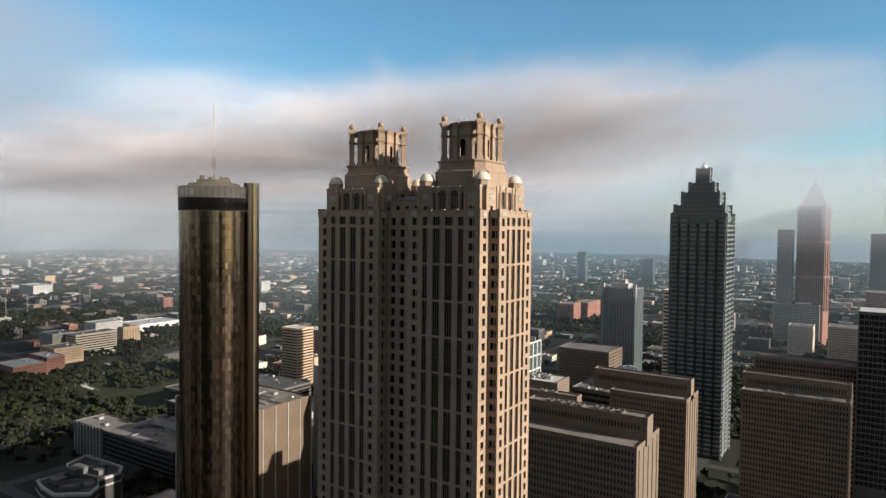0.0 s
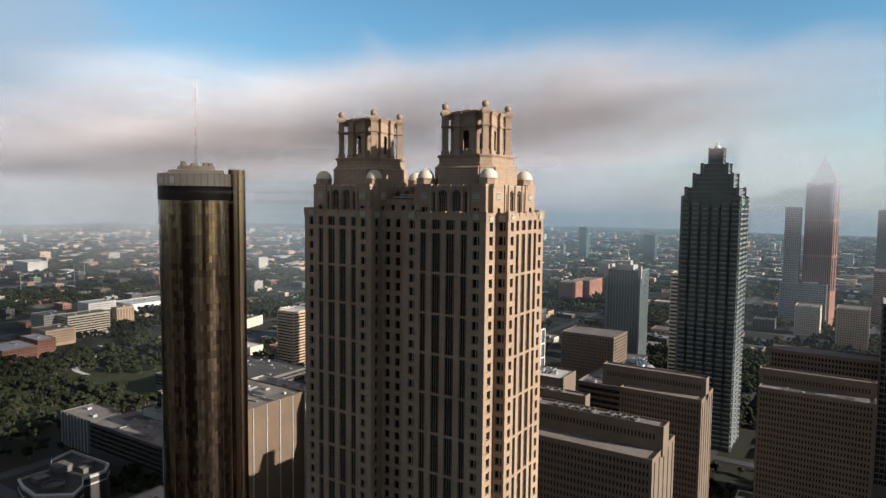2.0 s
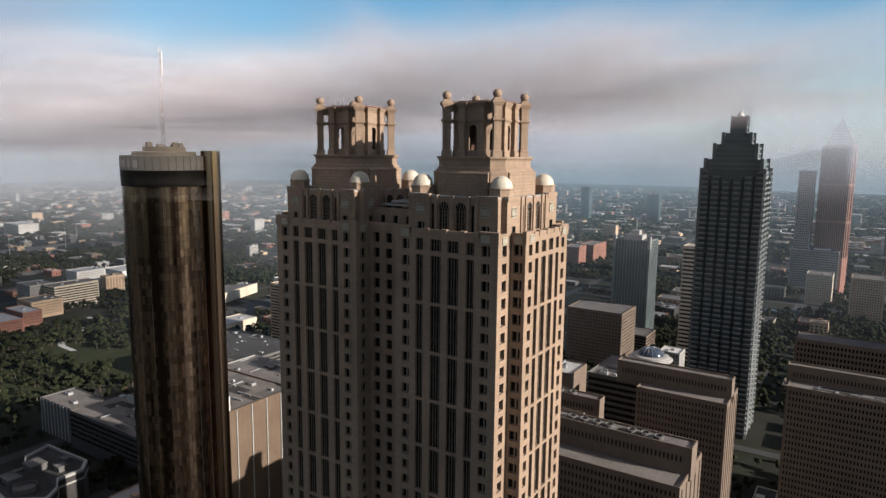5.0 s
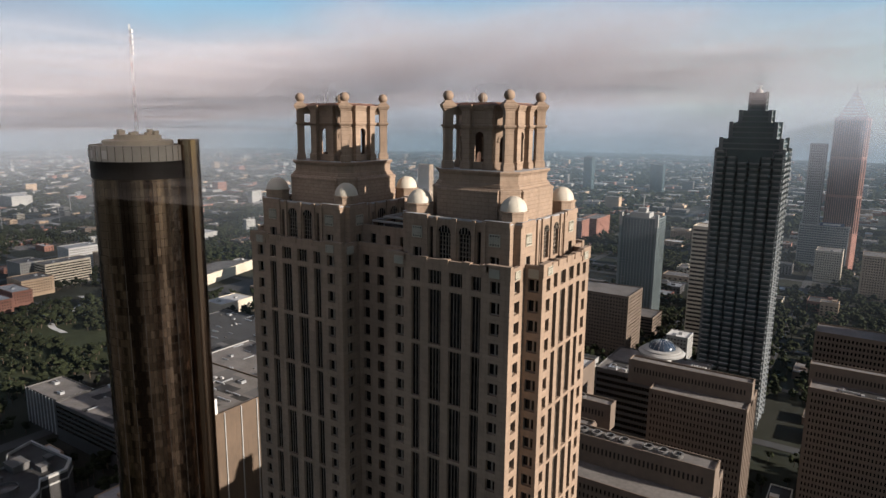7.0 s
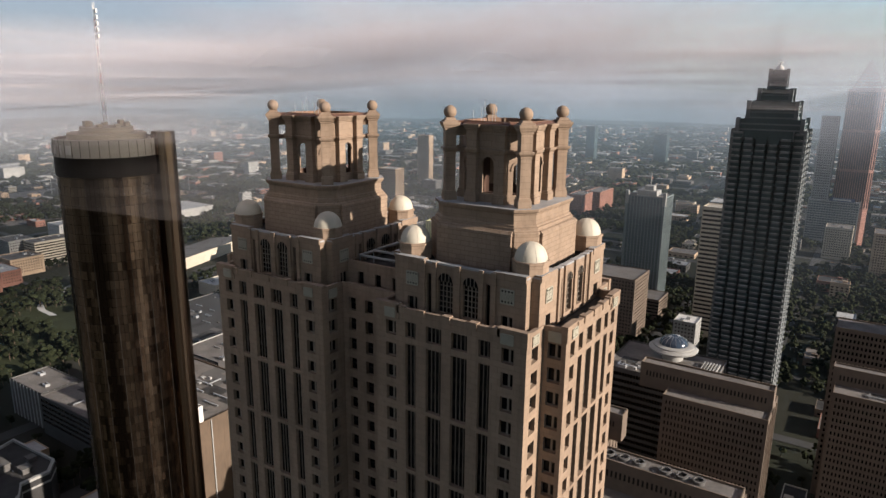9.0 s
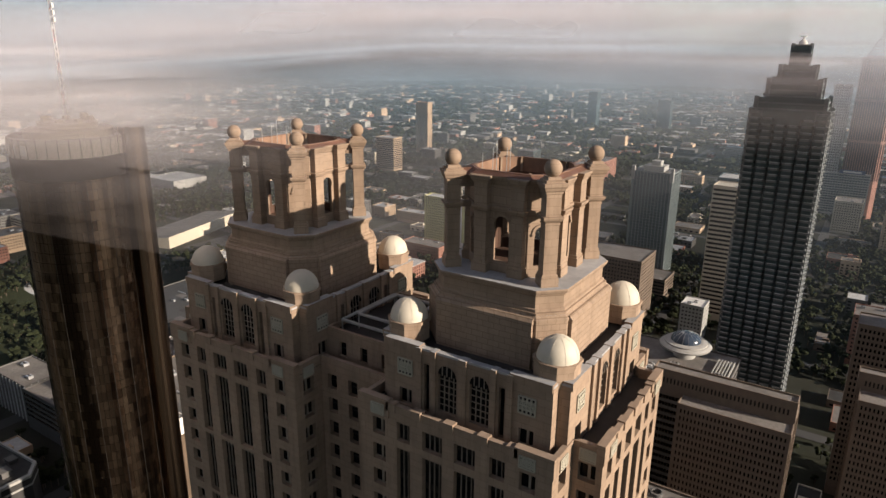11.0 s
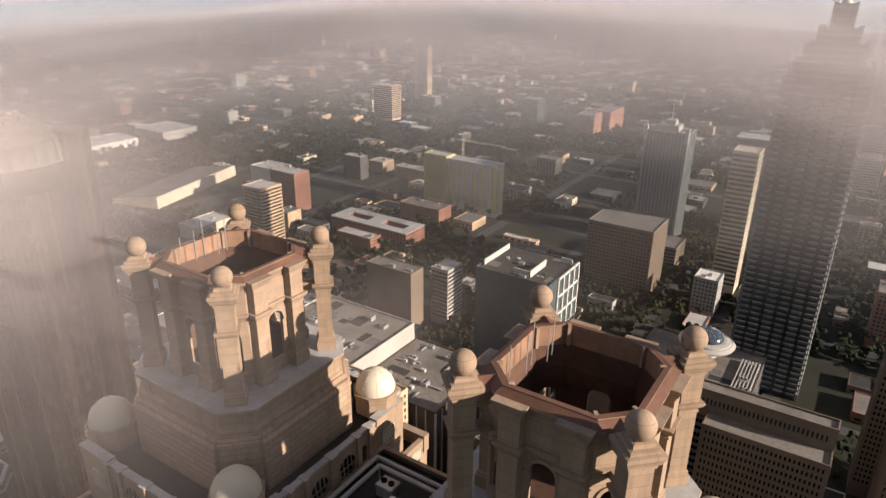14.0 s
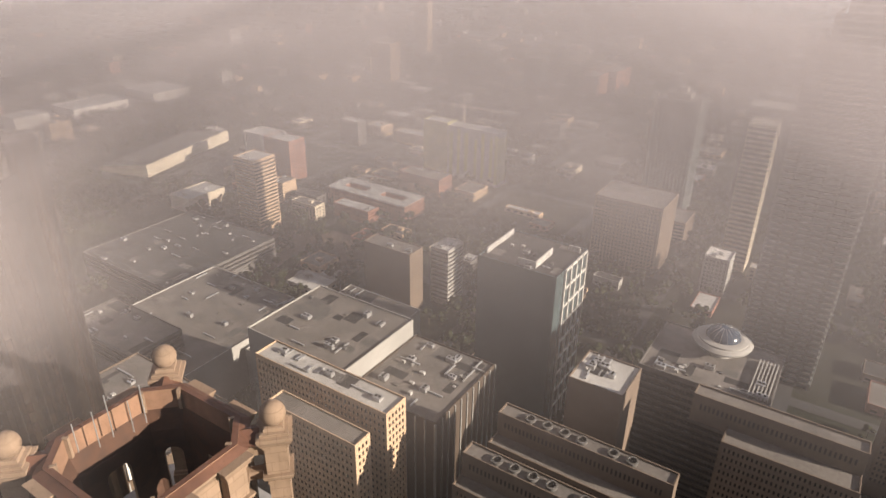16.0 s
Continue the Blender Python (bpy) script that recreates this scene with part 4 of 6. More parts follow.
def block(name, x0, x1, y0, y1, z0, z1, style, wall, roof, parent=None, label="", category="office building", group="", storey=3.6, bay=1.65, limit=0, glass=None, low=8.0, units=0, seed=1, wshare=0.52, hshare=0.58, depth=0.45, rib=None, blind=0.0):
    """A box-shaped building or one wing of it: walls with recessed windows, roof deck, rim."""
    cx, cy = (x0 + x1) / 2, (y0 + y1) / 2
    t = parent or thing(name, cx, cy, 0, label, category, group)
    px, py = t.location.x, t.location.y
    a0, a1, b0, b1 = x0 - px, x1 - px, y0 - py, y1 - py
    S, wins = Soup(), []
    for p, u, L in (((a0, b0), (1, 0), a1 - a0), ((a1, b0), (0, 1), b1 - b0), ((a1, b1), (-1, 0), a1 - a0), ((a0, b1), (0, -1), b1 - b0)):
        cols = []
        if L < blind:
            nx, ny = u[1], -u[0]
            for k in range(5):                       # blind end wall with shallow pilasters
                s0 = L * (k + 0.5) / 5 - 0.6
                e = [(p[0] + u[0] * (s0 + ds) + nx * d, p[1] + u[1] * (s0 + ds) + ny * d) for ds, d in ((0, 0.35), (1.2, 0.35), (1.2, -0.1), (0, -0.1))]
                f = Soup()
                f.prism(e, z0, z1 - 1.2)
                part("pilaster", f, wall, t)
        elif style in ("grid", "pairs"):
            n = max(1, int((L - 1.2) / bay))
            m0 = (L - n * bay) / 2
            rows = []
            z = z1 - storey
            while z > max(z0, low):
                rows.append((z, z + storey * hshare))
                z -= storey
            for k in range(n):
                cols.append((m0 + bay * (k + 0.5 - wshare / 2), m0 + bay * (k + 0.5 + wshare / 2), "grid" if bay > 2.5 else "plain", rows))
        elif style == "bands":
            rows = []
            z = z1 - storey
            while z > max(z0, low):
                rows.append((z, z + storey * hshare))
                z -= storey
            cols.append((0.6, L - 0.6, "band", rows))
        facade(S, wins, p, u, L, z0, z1, cols, depth)
        if style == "ribs":
            n = max(2, int(L / bay))
            nx, ny = u[1], -u[0]
            for k in range(n + 1):
                s = L * k / n
                e = [(p[0] + u[0] * (s + ds) + nx * d, p[1] + u[1] * (s + ds) + ny * d) for ds, d in ((-0.22, 0.6), (0.22, 0.6), (0.22, -0.1), (-0.22, -0.1))]
                f = Soup()
                f.prism(e, z0, z1 + 0.6)
                part("rib", f, rib or LEDGE, t)
    rim(S, a0, a1, b0, b1, z1, 1.0, 0.45)
    part("wall", S, [wall, LEDGE], t)
    D = Soup()
    D.poly([(a0 + 0.3, b0 + 0.3, z1 + 0.15), (a1 - 0.3, b0 + 0.3, z1 + 0.15), (a1 - 0.3, b1 - 0.3, z1 + 0.15), (a0 + 0.3, b1 - 0.3, z1 + 0.15)])
    part("roof", D, roof, t)
    if wins:
        add_windows(wins, t, [glass or GLASS, MULLION, BRONZEDARK], limit, lambda w: -w[3].translation.z + (0 if w[3].translation.y < b0 + 1 or w[3].translation.x > a1 - 1 else 500), rest="windows")
    rng = random.Random(seed)
    for k in range(units):
        w, d = rng.uniform(2.5, 5), rng.uniform(2, 4)
        air_unit(rng.uniform(x0 + 4, x1 - 4) if x1 - x0 > 9 else cx, rng.uniform(y0 + 3, y1 - 3) if y1 - y0 > 7 else cy, z1 + 0.15, w, d, rng.uniform(1.2, 2.4))
    return t


def fan(x, y, z, r=2.0):
    t = thing("cooling_fan", x, y, z, "round white cooling fan housing on an office roof", "cooling fan", "rooftop cooling fans")
    S = Soup()
    S.lathe([(r, 0), (r * 1.05, 1.2), (r * 0.72, 1.3), (r * 0.66, 0.4)], 20)
    part("housing", S, CONCRETE2, t)
    S = Soup()
    S.lathe([(r * 0.66, 0.4), (0, 0.42)], 16)
    for k in range(5):
        a = 2 * math.pi * k / 5
        S.beam((0, 0, 0.7), (r * 0.62 * math.cos(a), r * 0.62 * math.sin(a), 0.75), 0.14)
    part("blades", S, DARKROOF, t)


def slab_office(x0, x1, y0, y1, z, pent, pz, label, limit=150, fans=0, seed=1):
    """A concrete-grid office slab with a narrow taller spine; pent: (x0, x1, y0, y1) of the spine."""
    t = block("slab_office", x0, x1, y0, y1, 0, z, "grid", CONCRETE, GRAVEL, label=label, group="concrete slab offices", limit=limit, storey=3.5, bay=1.6, seed=seed, wshare=0.44, blind=40.0)
    block("spine", *pent, z - 2.0, pz, "none", CONCRETE, GRAVEL, parent=t)
    S = Soup()
    px, py = t.location.x, t.location.y
    k = pent[0] + 3 - px
    while k < pent[1] - 3 - px:
        S.box(k, k + 0.7, pent[2] - py - 0.1, pent[2] - py + 0.2, pz - 5.5, pz - 3.0)
        k += 1.6
    part("spine_vents", S, BRONZEDARK, t)
    for i in range(fans):
        fan(pent[0] + (pent[1] - pent[0]) * (0.18 + 0.62 * (i + (i > fans / 2) * 0.7) / max(1, fans)), (pent[2] + pent[3]) / 2, pz + 0.15, min(2.1, (pent[3] - pent[2]) * 0.3))
    return t


slab_office(-152, -89, 296, 332, 100, (-150, -88.2, 309, 318), 110.5, "brown concrete slab office tower with rooftop cooling fans", fans=7, seed=2)
slab_office(-136, -90.7, 395, 424, 100, (-150, -90.7, 405, 412.5), 109.6, "brown concrete slab office tower with a ledged spine", seed=3)
slab_office(-69.5, -11.6, 443, 474, 100, (-71, -11.6, 456, 463), 108.2, "brown concrete slab office tower with pale roof edge", seed=4)
slab_office(-212, -150, 329, 349, 91, (-212, -144, 335.5, 342.5), 101, "brown concrete slab office tower with round fans on its spine", fans=6, seed=5)
slab_office(-212, -150, 355, 377, 91, (-212, -144, 362, 369), 101, "brown concrete slab office tower behind its twin", fans=6, seed=6)
block("dark_office", -74, -8, 524, 545, 0, 107, "grid", CONCRETE, GRAVEL, label="dark brown concrete office block with a stepped roof", storey=3.6, bay=2.0, limit=60)
block("grid_tower", -10.8, 40, 510, 550, 0, 146, "grid", CONCRETE2, PALEROOF, label="dark glass tower with a white window grid and crown", storey=3.9, bay=2.6, wshare=0.8, hshare=0.74, limit=120, low=30)
block("small_slab", -201, -176.5, 405, 429, 0, 96, "none", CONCRETE, PALEROOF, label="brown windowless service tower with a pale roof", units=5, seed=9)
block("grid_office", -324, -250, 340, 353, 0, 97, "grid", TANBRICK, PALEROOF, label="tan office slab with a dense window grid", storey=3.6, bay=2.2, limit=120, units=3, seed=11)
block("grid_office", -298, -251, 322, 331, 0, 94, "grid", TANBRICK, GRAVEL, label="tan office slab with small square windows", storey=3.6, bay=2.2, limit=120, seed=12)
block("ribbed_mart", -385, -314, 268, 320, 0, 85, "ribs", TANPANEL, GRAVEL, label="windowless brown trade mart with pale vertical ribs", bay=9.0, units=4, seed=13)
block("roof_house", -330, -314.5, 269, 275, 85.2, 93, "none", WHITE, PALEROOF, label="white rooftop stair house on the trade mart")
block("ribbed_mart", -283, -238, 357, 407, 0, 86, "ribs", MARTWALL, GRAVEL, label="windowless dark trade mart with pale ribs", bay=5.0, units=7, seed=14)
block("mart_hall", -345, -283.5, 354, 405, 0, 95.5, "none", GREY, GRAVEL, label="broad trade mart block with a pale parapet wall", units=5, seed=15)
block("frame_tower", -285, -237, 470, 512, 0, 104, "none", TEALGLASS, DARKROOF, label="dark glass tower with a white framed edge", units=2, seed=16)


def roof_screens():
    t = next(o for o in bpy.data.objects if o.name.startswith("frame_tower") and o.parent is None)
    px, py = t.location.x, t.location.y
    for x0, x1, y0, y1, h in ((-283, -282.4, 476, 508, 3.6), (-252, -251.4, 474, 496, 4.2), (-246, -239, 506, 506.6, 3.4), (-262, -251.4, 474, 474.6, 4.2)):
        S = Soup()
        S.box(x0 - px, x1 - px, y0 - py, y1 - py, 104.15, 104.15 + h)
        part("roof_screen", S, PALEROOF, t, "pale rooftop screen wall")


roof_screens()


def white_frame():
    t = thing("exposed_frame", -236.4, 496, 0, "white steel grid frame on the edge of a dark tower", "steel frame")
    for y in (-15, -7.5, 0, 7.5, 15):
        S = Soup()
        S.box(-0.4, 0.4, y - 0.45, y + 0.45, 0, 105)
        part("post", S, WHITE, t)
    for k in range(9):
        S = Soup()
        S.box(-0.4, 0.4, -15.4, 15.4, 105 - k * 11.5 - 0.9, 105 - k * 11.5)
        part("crossbar", S, WHITE, t)


white_frame()


def domed_hall():
    x0, x1, y0, y1 = -183, -125, 449, 495
    t = block("domed_hall", x0, x1, y0, y1, 0, 84, "bands", CONCRETE2, GRAVEL, label="hotel block crowned by a blue rooftop dome on a white ring", storey=4, units=4, seed=17)
    px, py = t.location.x, t.location.y
    cx, cy = -153 - px, 482 - py
    S = Soup()
    S.lathe([(6, 84), (6, 89), (13.5, 90.2), (14, 91.2), (12.5, 92.2), (11.5, 92.4), (11.5, 93.2), (9.5, 93.6), (8, 93.6)], 40, cx, cy)
    part("saucer_ring", S, GREY, t, "pale saucer-shaped ring", weld=True)
    S = Soup()
    S.lathe([(8.2 * math.cos(a), 93.4 + 5.2 * math.sin(a)) for a in [math.pi / 2 * k / 7 for k in range(7)]] + [(0, 98.6)], 32, cx, cy)
    part("dome", S, BLUEDOME, t, "blue glass dome", weld=True, smooth=True)
    for k in range(16):
        a = 2 * math.pi * k / 16
        S = Soup()
        prev = None
        for j in range(7):
            e = math.pi / 2 * j / 7
            pt = (cx + 8.25 * math.cos(e) * math.cos(a), cy + 8.25 * math.cos(e) * math.sin(a), 93.45 + 5.2 * math.sin(e))
            if prev:
                S.beam(prev, pt, 0.08)
            prev = pt
        part("dome_rib", S, STEEL, t)
    for k in range(6):
        S = Soup()
        S.box(20 - 1 + k * 1.6, 20 - 0.4 + k * 1.6, -20, 12, 84, 86)
        part("roof_fin", S, GREY, t)


domed_hall()
apartments = block("apartment_tower", -302, -258, 838, 872, 0, 121, "grid", mat("teal_grey_pier", (0.15, 0.175, 0.175), 0.6, vary=0.2), GRAVEL, label="teal glass residential tower with balconies and a slim rooftop mast", category="apartment building", storey=3.2, bay=3.6, glass=TEALGLASS, wshare=0.74, hshare=0.86, units=2, limit=80, seed=20)
for nm, bx in (("mechanical_floor", (-12, 10, -9, 9, 121.15, 127)), ("mechanical_floor", (-5, 5, -5, 5, 127, 132)), ("mast", (-0.5, 0.5, -0.5, 0.5, 132, 147)), ("corner_fin", (19, 22.6, -17.6, -14, 112, 127)), ("corner_fin", (-22.6, -19, -17.6, -14, 112, 127))):
    _s = Soup()
    _s.box(*bx)
    part(nm, _s, GREY, apartments)
block("hotel_block", -154, -83.5, 1290, 1318, 0, 70, "grid", GREY, PALEROOF, label="white gridded hospital block with a navy sign", storey=3.8, bay=3.6, glass=TEALGLASS, wshare=0.8, hshare=0.6, units=3, limit=0, seed=21)
flatsign = thing("sign_panel", -108, 1289.65, 70.4, "navy sign panel with a pale bar", "sign")
_s = Soup()
_s.box(-17, 17, -0.4, 0.3, 0, 5.5)
part("panel", _s, NAVY, flatsign)
_s = Soup()
_s.box(-12, 12, -0.6, -0.41, 1.5, 4)
part("bar", _s, WHITE, flatsign)
block("striped_tower", -201, -180, 755, 780, 0, 130, "bands", CREAM, CREAM, label="slim cream apartment tower with balcony bands", category="apartment building", storey=4.2, hshare=0.5, seed=22)
block("teal_office", -225, -180, 900, 935, 0, 112, "bands", TEALGLASS, PALEROOF, label="blue glass office with pale roof", storey=4, hshare=0.6, seed=23)


def spire_tower():
    cx, cy, h = -98.0, 1325.0, 24.5
    t = thing("spire_tower", cx, cy, 0, "red granite tower with an open pyramid spire in the fog", "skyscraper")
    S, wins = Soup(), []
    pts = shifted(octagon(h, h - 6), 0, 0)
    for i, p in enumerate(pts):
        q = pts[(i + 1) % 8]
        L = math.dist(p, q)
        u = ((q[0] - p[0]) / L, (q[1] - p[1]) / L)
        n = int(L / 3.0)
        cols = [((k + 0.22) * L / n, (k + 0.78) * L / n, "plain", [(60 + 60 * j, 116 + 60 * j) for j in range(3)]) for k in range(n)]
        facade(S, wins, p, u, L, 0, 240, cols, 0.6)
    S.poly([(*p, 240) for p in pts])
    part("shaft", S, ROSEGRANITE, t)
    add_windows(wins, t, [GLASS, MULLION, BRONZEDARK], 60)
    S = Soup()
    for k in range(9):
        r = h * 0.8 * (1 - k / 9.5)
        S.ring([(-r, -r), (r, -r), (r, r), (-r, r)], [(-r + 0.8, -r + 0.8), (r - 0.8, -r + 0.8), (r - 0.8, r - 0.8), (-r + 0.8, r - 0.8)], 240 + k * 4.5, 242 + k * 4.5)
    for sx in (-1, 1):
        for sy in (-1, 1):
            S.beam((sx * h * 0.8, sy * h * 0.8, 240), (0, 0, 283), 0.7)
    part("pyramid_frame", S, ROSEGRANITE, t)
    S = Soup()
    S.beam((0, 0, 280), (0, 0, 294), 0.5)
    part("spire", S, STEEL, t)


spire_tower()
wrapped = block("wrapped_block", -526.5, -459, 813, 832, 0, 62, "grid", WHITE, PALEROOF, label="white apartment block under construction with yellow sheathing strips", category="apartment building", storey=3.2, bay=3.0, limit=0, seed=29)
for k, (x, w, top_) in enumerate(((-524, 4.5, 56), (-513, 3.0, 60), (-503.5, 4.5, 58), (-490, 3.0, 52), (-481, 3.5, 60), (-470, 3.5, 57), (-463.5, 4.5, 60))):
    _s = Soup()
    _s.box(x - wrapped.location.x, x + w - wrapped.location.x, 812.7 - wrapped.location.y, 813.1 - wrapped.location.y, 4 + 3 * (k % 3), top_)
    part("sheathing_strip", _s, YELLOW, wrapped, "yellow sheathing strip")
for y, w in ((815, 4.0), (822, 3.0), (828, 3.5)):
    _s = Soup()
    _s.box(-459.1 - wrapped.location.x, -458.7 - wrapped.location.x, y - wrapped.location.y, y + w - wrapped.location.y, 5, 57)
    part("sheathing_strip", _s, YELLOW, wrapped, "yellow sheathing strip")


def tower_crane():
    t = thing("tower_crane", -520, 838, 0, "yellow lattice tower crane over a building site", "crane")
    S = Soup()
    for sx in (-0.9, 0.9):
        for sy in (-0.9, 0.9):
            S.beam((sx, sy, 0), (sx, sy, 84), 0.22)
    for k in range(28):
        a = 0.9 if k % 2 else -0.9
        S.beam((-a, -0.9, 3 * k), (a, -0.9, 3 * k + 3), 0.12)
        S.beam((-0.9, a, 3 * k), (-0.9, -a, 3 * k + 3), 0.12)
    part("mast", S, CREAM, t)
    S = Soup()
    for y, z in ((-0.7, 80), (0.7, 80), (0, 81.6)):
        S.beam((-18, y, z), (58, y, z), 0.2)
    for k in range(36):
        S.beam((-18 + 2.1 * k, -0.7, 80), (-17 + 2.1 * k, 0, 81.6), 0.1)
        S.beam((-17 + 2.1 * k, 0, 81.6), (-16 + 2.1 * k, 0.7, 80), 0.1)
    part("jib", S, CREAM, t)
    S = Soup()
    S.box(-18, -14, -1.2, 1.2, 77, 80)
    part("counterweight", S, GREY, t)


tower_crane()
block("slim_tower", -152, -128, 1300, 1325, 0, 198, "grid", GREY, GRAVEL, label="pale slim tower beside the red granite tower", storey=4, bay=3, limit=40, seed=25)
block("brick_highrise", -1018, -984, 1437, 1455, 0, 119, "grid", TANBRICK, TERRACOTTA, label="pale banded apartment tower lit by low sun", category="apartment building", storey=3.4, bay=2.6, limit=0, seed=26)
block("banded_office", -928, -884, 1172, 1200, 0, 72, "bands", TANBRICK, PALEROOF, label="tan banded mid-rise office", storey=3.8, seed=27)
block("wrapped_block", -560, -527, 812, 832, 0, 64, "grid", YELLOW, PALEROOF, label="yellow-sheathed apartment block under construction", category="apartment building", storey=3.2, bay=3.0, limit=0, seed=28)


# ---- lower left: dark banded offices, park, brick hotels ----
block("banded_hall", -530, -435, 300, 344, 0, 28, "bands", SPANDREL, GRAVEL, label="low dark hall with strip windows and a gravel roof", storey=3.8, hshare=0.66, units=6, seed=31)
block("banded_hall", -508, -440, 345, 380, 0, 46, "bands", SPANDREL, GRAVEL, label="taller dark hall with strip windows", storey=3.8, hshare=0.66, units=3, seed=32)
block("ribbed_tower", -578, -534, 303, 330, 0, 27, "ribs", CONCRETE2, GRAVEL, label="short grey ribbed tower at the park edge", bay=4.5, units=2, seed=33)


def hex_pavilion():
    t = thing("pavilion", -455, 245, 0, "low dark building with a faceted flat roof and pale rim", "pavilion")
    S = Soup()
    o = [(-8, -28), (6, -32), (26, -34), (44, -20), (36, -10), (25, -4), (25, 11), (15, 19), (-29, 17), (-23, 0), (-8, -8)]
    S.prism(o, 0, 27, 0)
    S.ring(o, [(x * 0.94 - 0.5, y * 0.94) for x, y in o], 27, 28.6, 1)
    S.ring([(x * 1.01, y * 1.01) for x, y in o], [(x * 0.98, y * 0.98) for x, y in o], 22.5, 23.6, 1)
    part("wall", S, [DARKROOF, GREY], t)
    for k, (x, y, w, d, h) in enumerate(((-2, -4, 11, 9, 4), (12, 4, 6, 5, 3), (4, -20, 9, 7, 3), (2, 12, 5, 4, 2))):
        S = Soup()
        S.box(x - w / 2, x + w / 2, y - d / 2, y + d / 2, 27, 27 + h)
        S.box(x - w / 2 - 0.4, x + w / 2 + 0.4, y - d / 2 - 0.4, y + d / 2 + 0.4, 27 + h, 27 + h + 0.5)
        part("roof_plant", S, CONCRETE2, t)
    S = Soup()
    S.lathe([(6.5, 27), (6.5, 30), (5.9, 30), (5.9, 28.5), (0, 28.5)], 24, 20, -20)
    part("round_roof_house", S, [CONCRETE2], t)


hex_pavilion()
for k, (x0, x1, y0, y1, z, w, r, s, lab) in enumerate((
        (-1005, -975, 514, 576, 33, CREAM, GRAVEL, "bands", "pale yellow hotel block at the park edge"),
        (-1078, -1046, 583, 628, 36, WHITE, PALEROOF, "grid", "white hotel wing lit by low sun"),
        (-1046, -1009, 498, 530, 33, GREY, GRAVEL, "grid", "grey concrete hotel wing"),
        (-990, -951, 472, 512, 22, TANBRICK, GRAVEL, "grid", "tan brick hotel wing beside the park"),
        (-966, -918, 446, 469, 18, BRICK, PALEROOF, "grid", "red brick apartment row beside the park"),
        (-950, -899, 396, 438, 16, BRICK, PALEROOF, "grid", "red brick apartment row with pale trim"),
        (-1180, -1120, 700, 790, 12, WHITE, PALEROOF, "none", "low white exhibition hall"),
        (-1190, -1110, 830, 900, 14, GREY, PALEROOF, "none", "grey low exhibition hall"),
        (-700, -660, 690, 715, 48, BRICK, PALEROOF, "grid", "brick and cream hotel with white top floors"),
        (-745, -705, 700, 730, 44, WHITE, PALEROOF, "grid", "white mid-rise hotel with flat roof"),
        (-1960, -1880, 880, 930, 26, GREY, PALEROOF, "none", "distant pale flat-roofed warehouse"),
        (-612, -585, 573, 600, 72, TANBRICK, PALEROOF, "bands", "brick banded hotel slab lit by low sun"),
        (-424, -380, 535, 552, 50, CONCRETE, GRAVEL, "none", "windowless tan tower with a sunlit end wall"),
        (-378, -362, 560, 582, 48, GREY, PALEROOF, "bands", "grey office tower beside it"),
        (-555, -525, 1277, 1330, 40, BRICK, GRAVEL, "grid", "red brick apartment block among trees"),
        (-545, -515, 1345, 1420, 38, BRICK, GRAVEL, "grid", "red brick apartment block with white bays"),
        (-690, -655, 1330, 1365, 48, TEALGLASS, GRAVEL, "bands", "dark teal glass office block"),
        (-559, -513, 648, 665, 13, BRICK, PALEROOF, "grid", "low brick school wing with a pale roof"),
        (-550, -495, 748, 774, 20, BRICK, GRAVEL, "grid", "red brick apartment block among trees"),
        (-660, -610, 885, 905, 16, TANBRICK, PALEROOF, "grid", "low apartment row with pale bays"),
        (-712, -681, 566, 612, 14, CREAM, PALEROOF, "none", "low cream hall with a flat roof"),
        (-640, -622, 640, 660, 22, TANBRICK, GRAVEL, "none", "small tan block lit by low sun"),
        (-302, -243, 700, 745, 63, CONCRETE, GRAVEL, "grid", "dark brown office block with flat roof"),
        (-205, -185, 700, 722, 32, GREY, WHITE, "grid", "small tower with a white cap"),
        (-290, -240, 780, 815, 22, CONCRETE, GRAVEL, "bands", "brown concrete parking structure"),
        (-75, -40, 720, 750, 45, BRICK, GRAVEL, "grid", "dark brick apartment block"),
        (-60, -20, 1100, 1140, 60, TANBRICK, GRAVEL, "grid", "tan brick mid-rise office block"),
        (-120, -85, 1190, 1225, 46, CREAM, GRAVEL, "grid", "cream mid-rise office block"),
        (-260, -225, 1310, 1350, 40, GREY, PALEROOF, "bands", "grey mid-rise office block"),
        (-20, 60, 1380, 1440, 90, BRICK, GRAVEL, "bands", "dark red banded mid-rise"),
        (-900, -870, 2240, 2270, 110, TEALGLASS, GRAVEL, "none", "hazy distant glass office tower"),
        (-690, -650, 2300, 2330, 90, TEALGLASS, GRAVEL, "none", "hazy distant glass office tower"),
        (-20, 20, 1850, 1890, 190, TEALGLASS, GRAVEL, "none", "hazy distant tower with a stepped top"),
        (60, 95, 1700, 1740, 180, TEALGLASS, GRAVEL, "none", "hazy distant glass office tower"))):
    block("building" if "hall" not in lab else "hall", x0, x1, y0, y1, 0, z, s, w, r, label=lab, category="building", storey=3.5, bay=3.0, hshare=0.5, wshare=0.5, low=3, units=2 if z < 60 else 0, seed=50 + k)


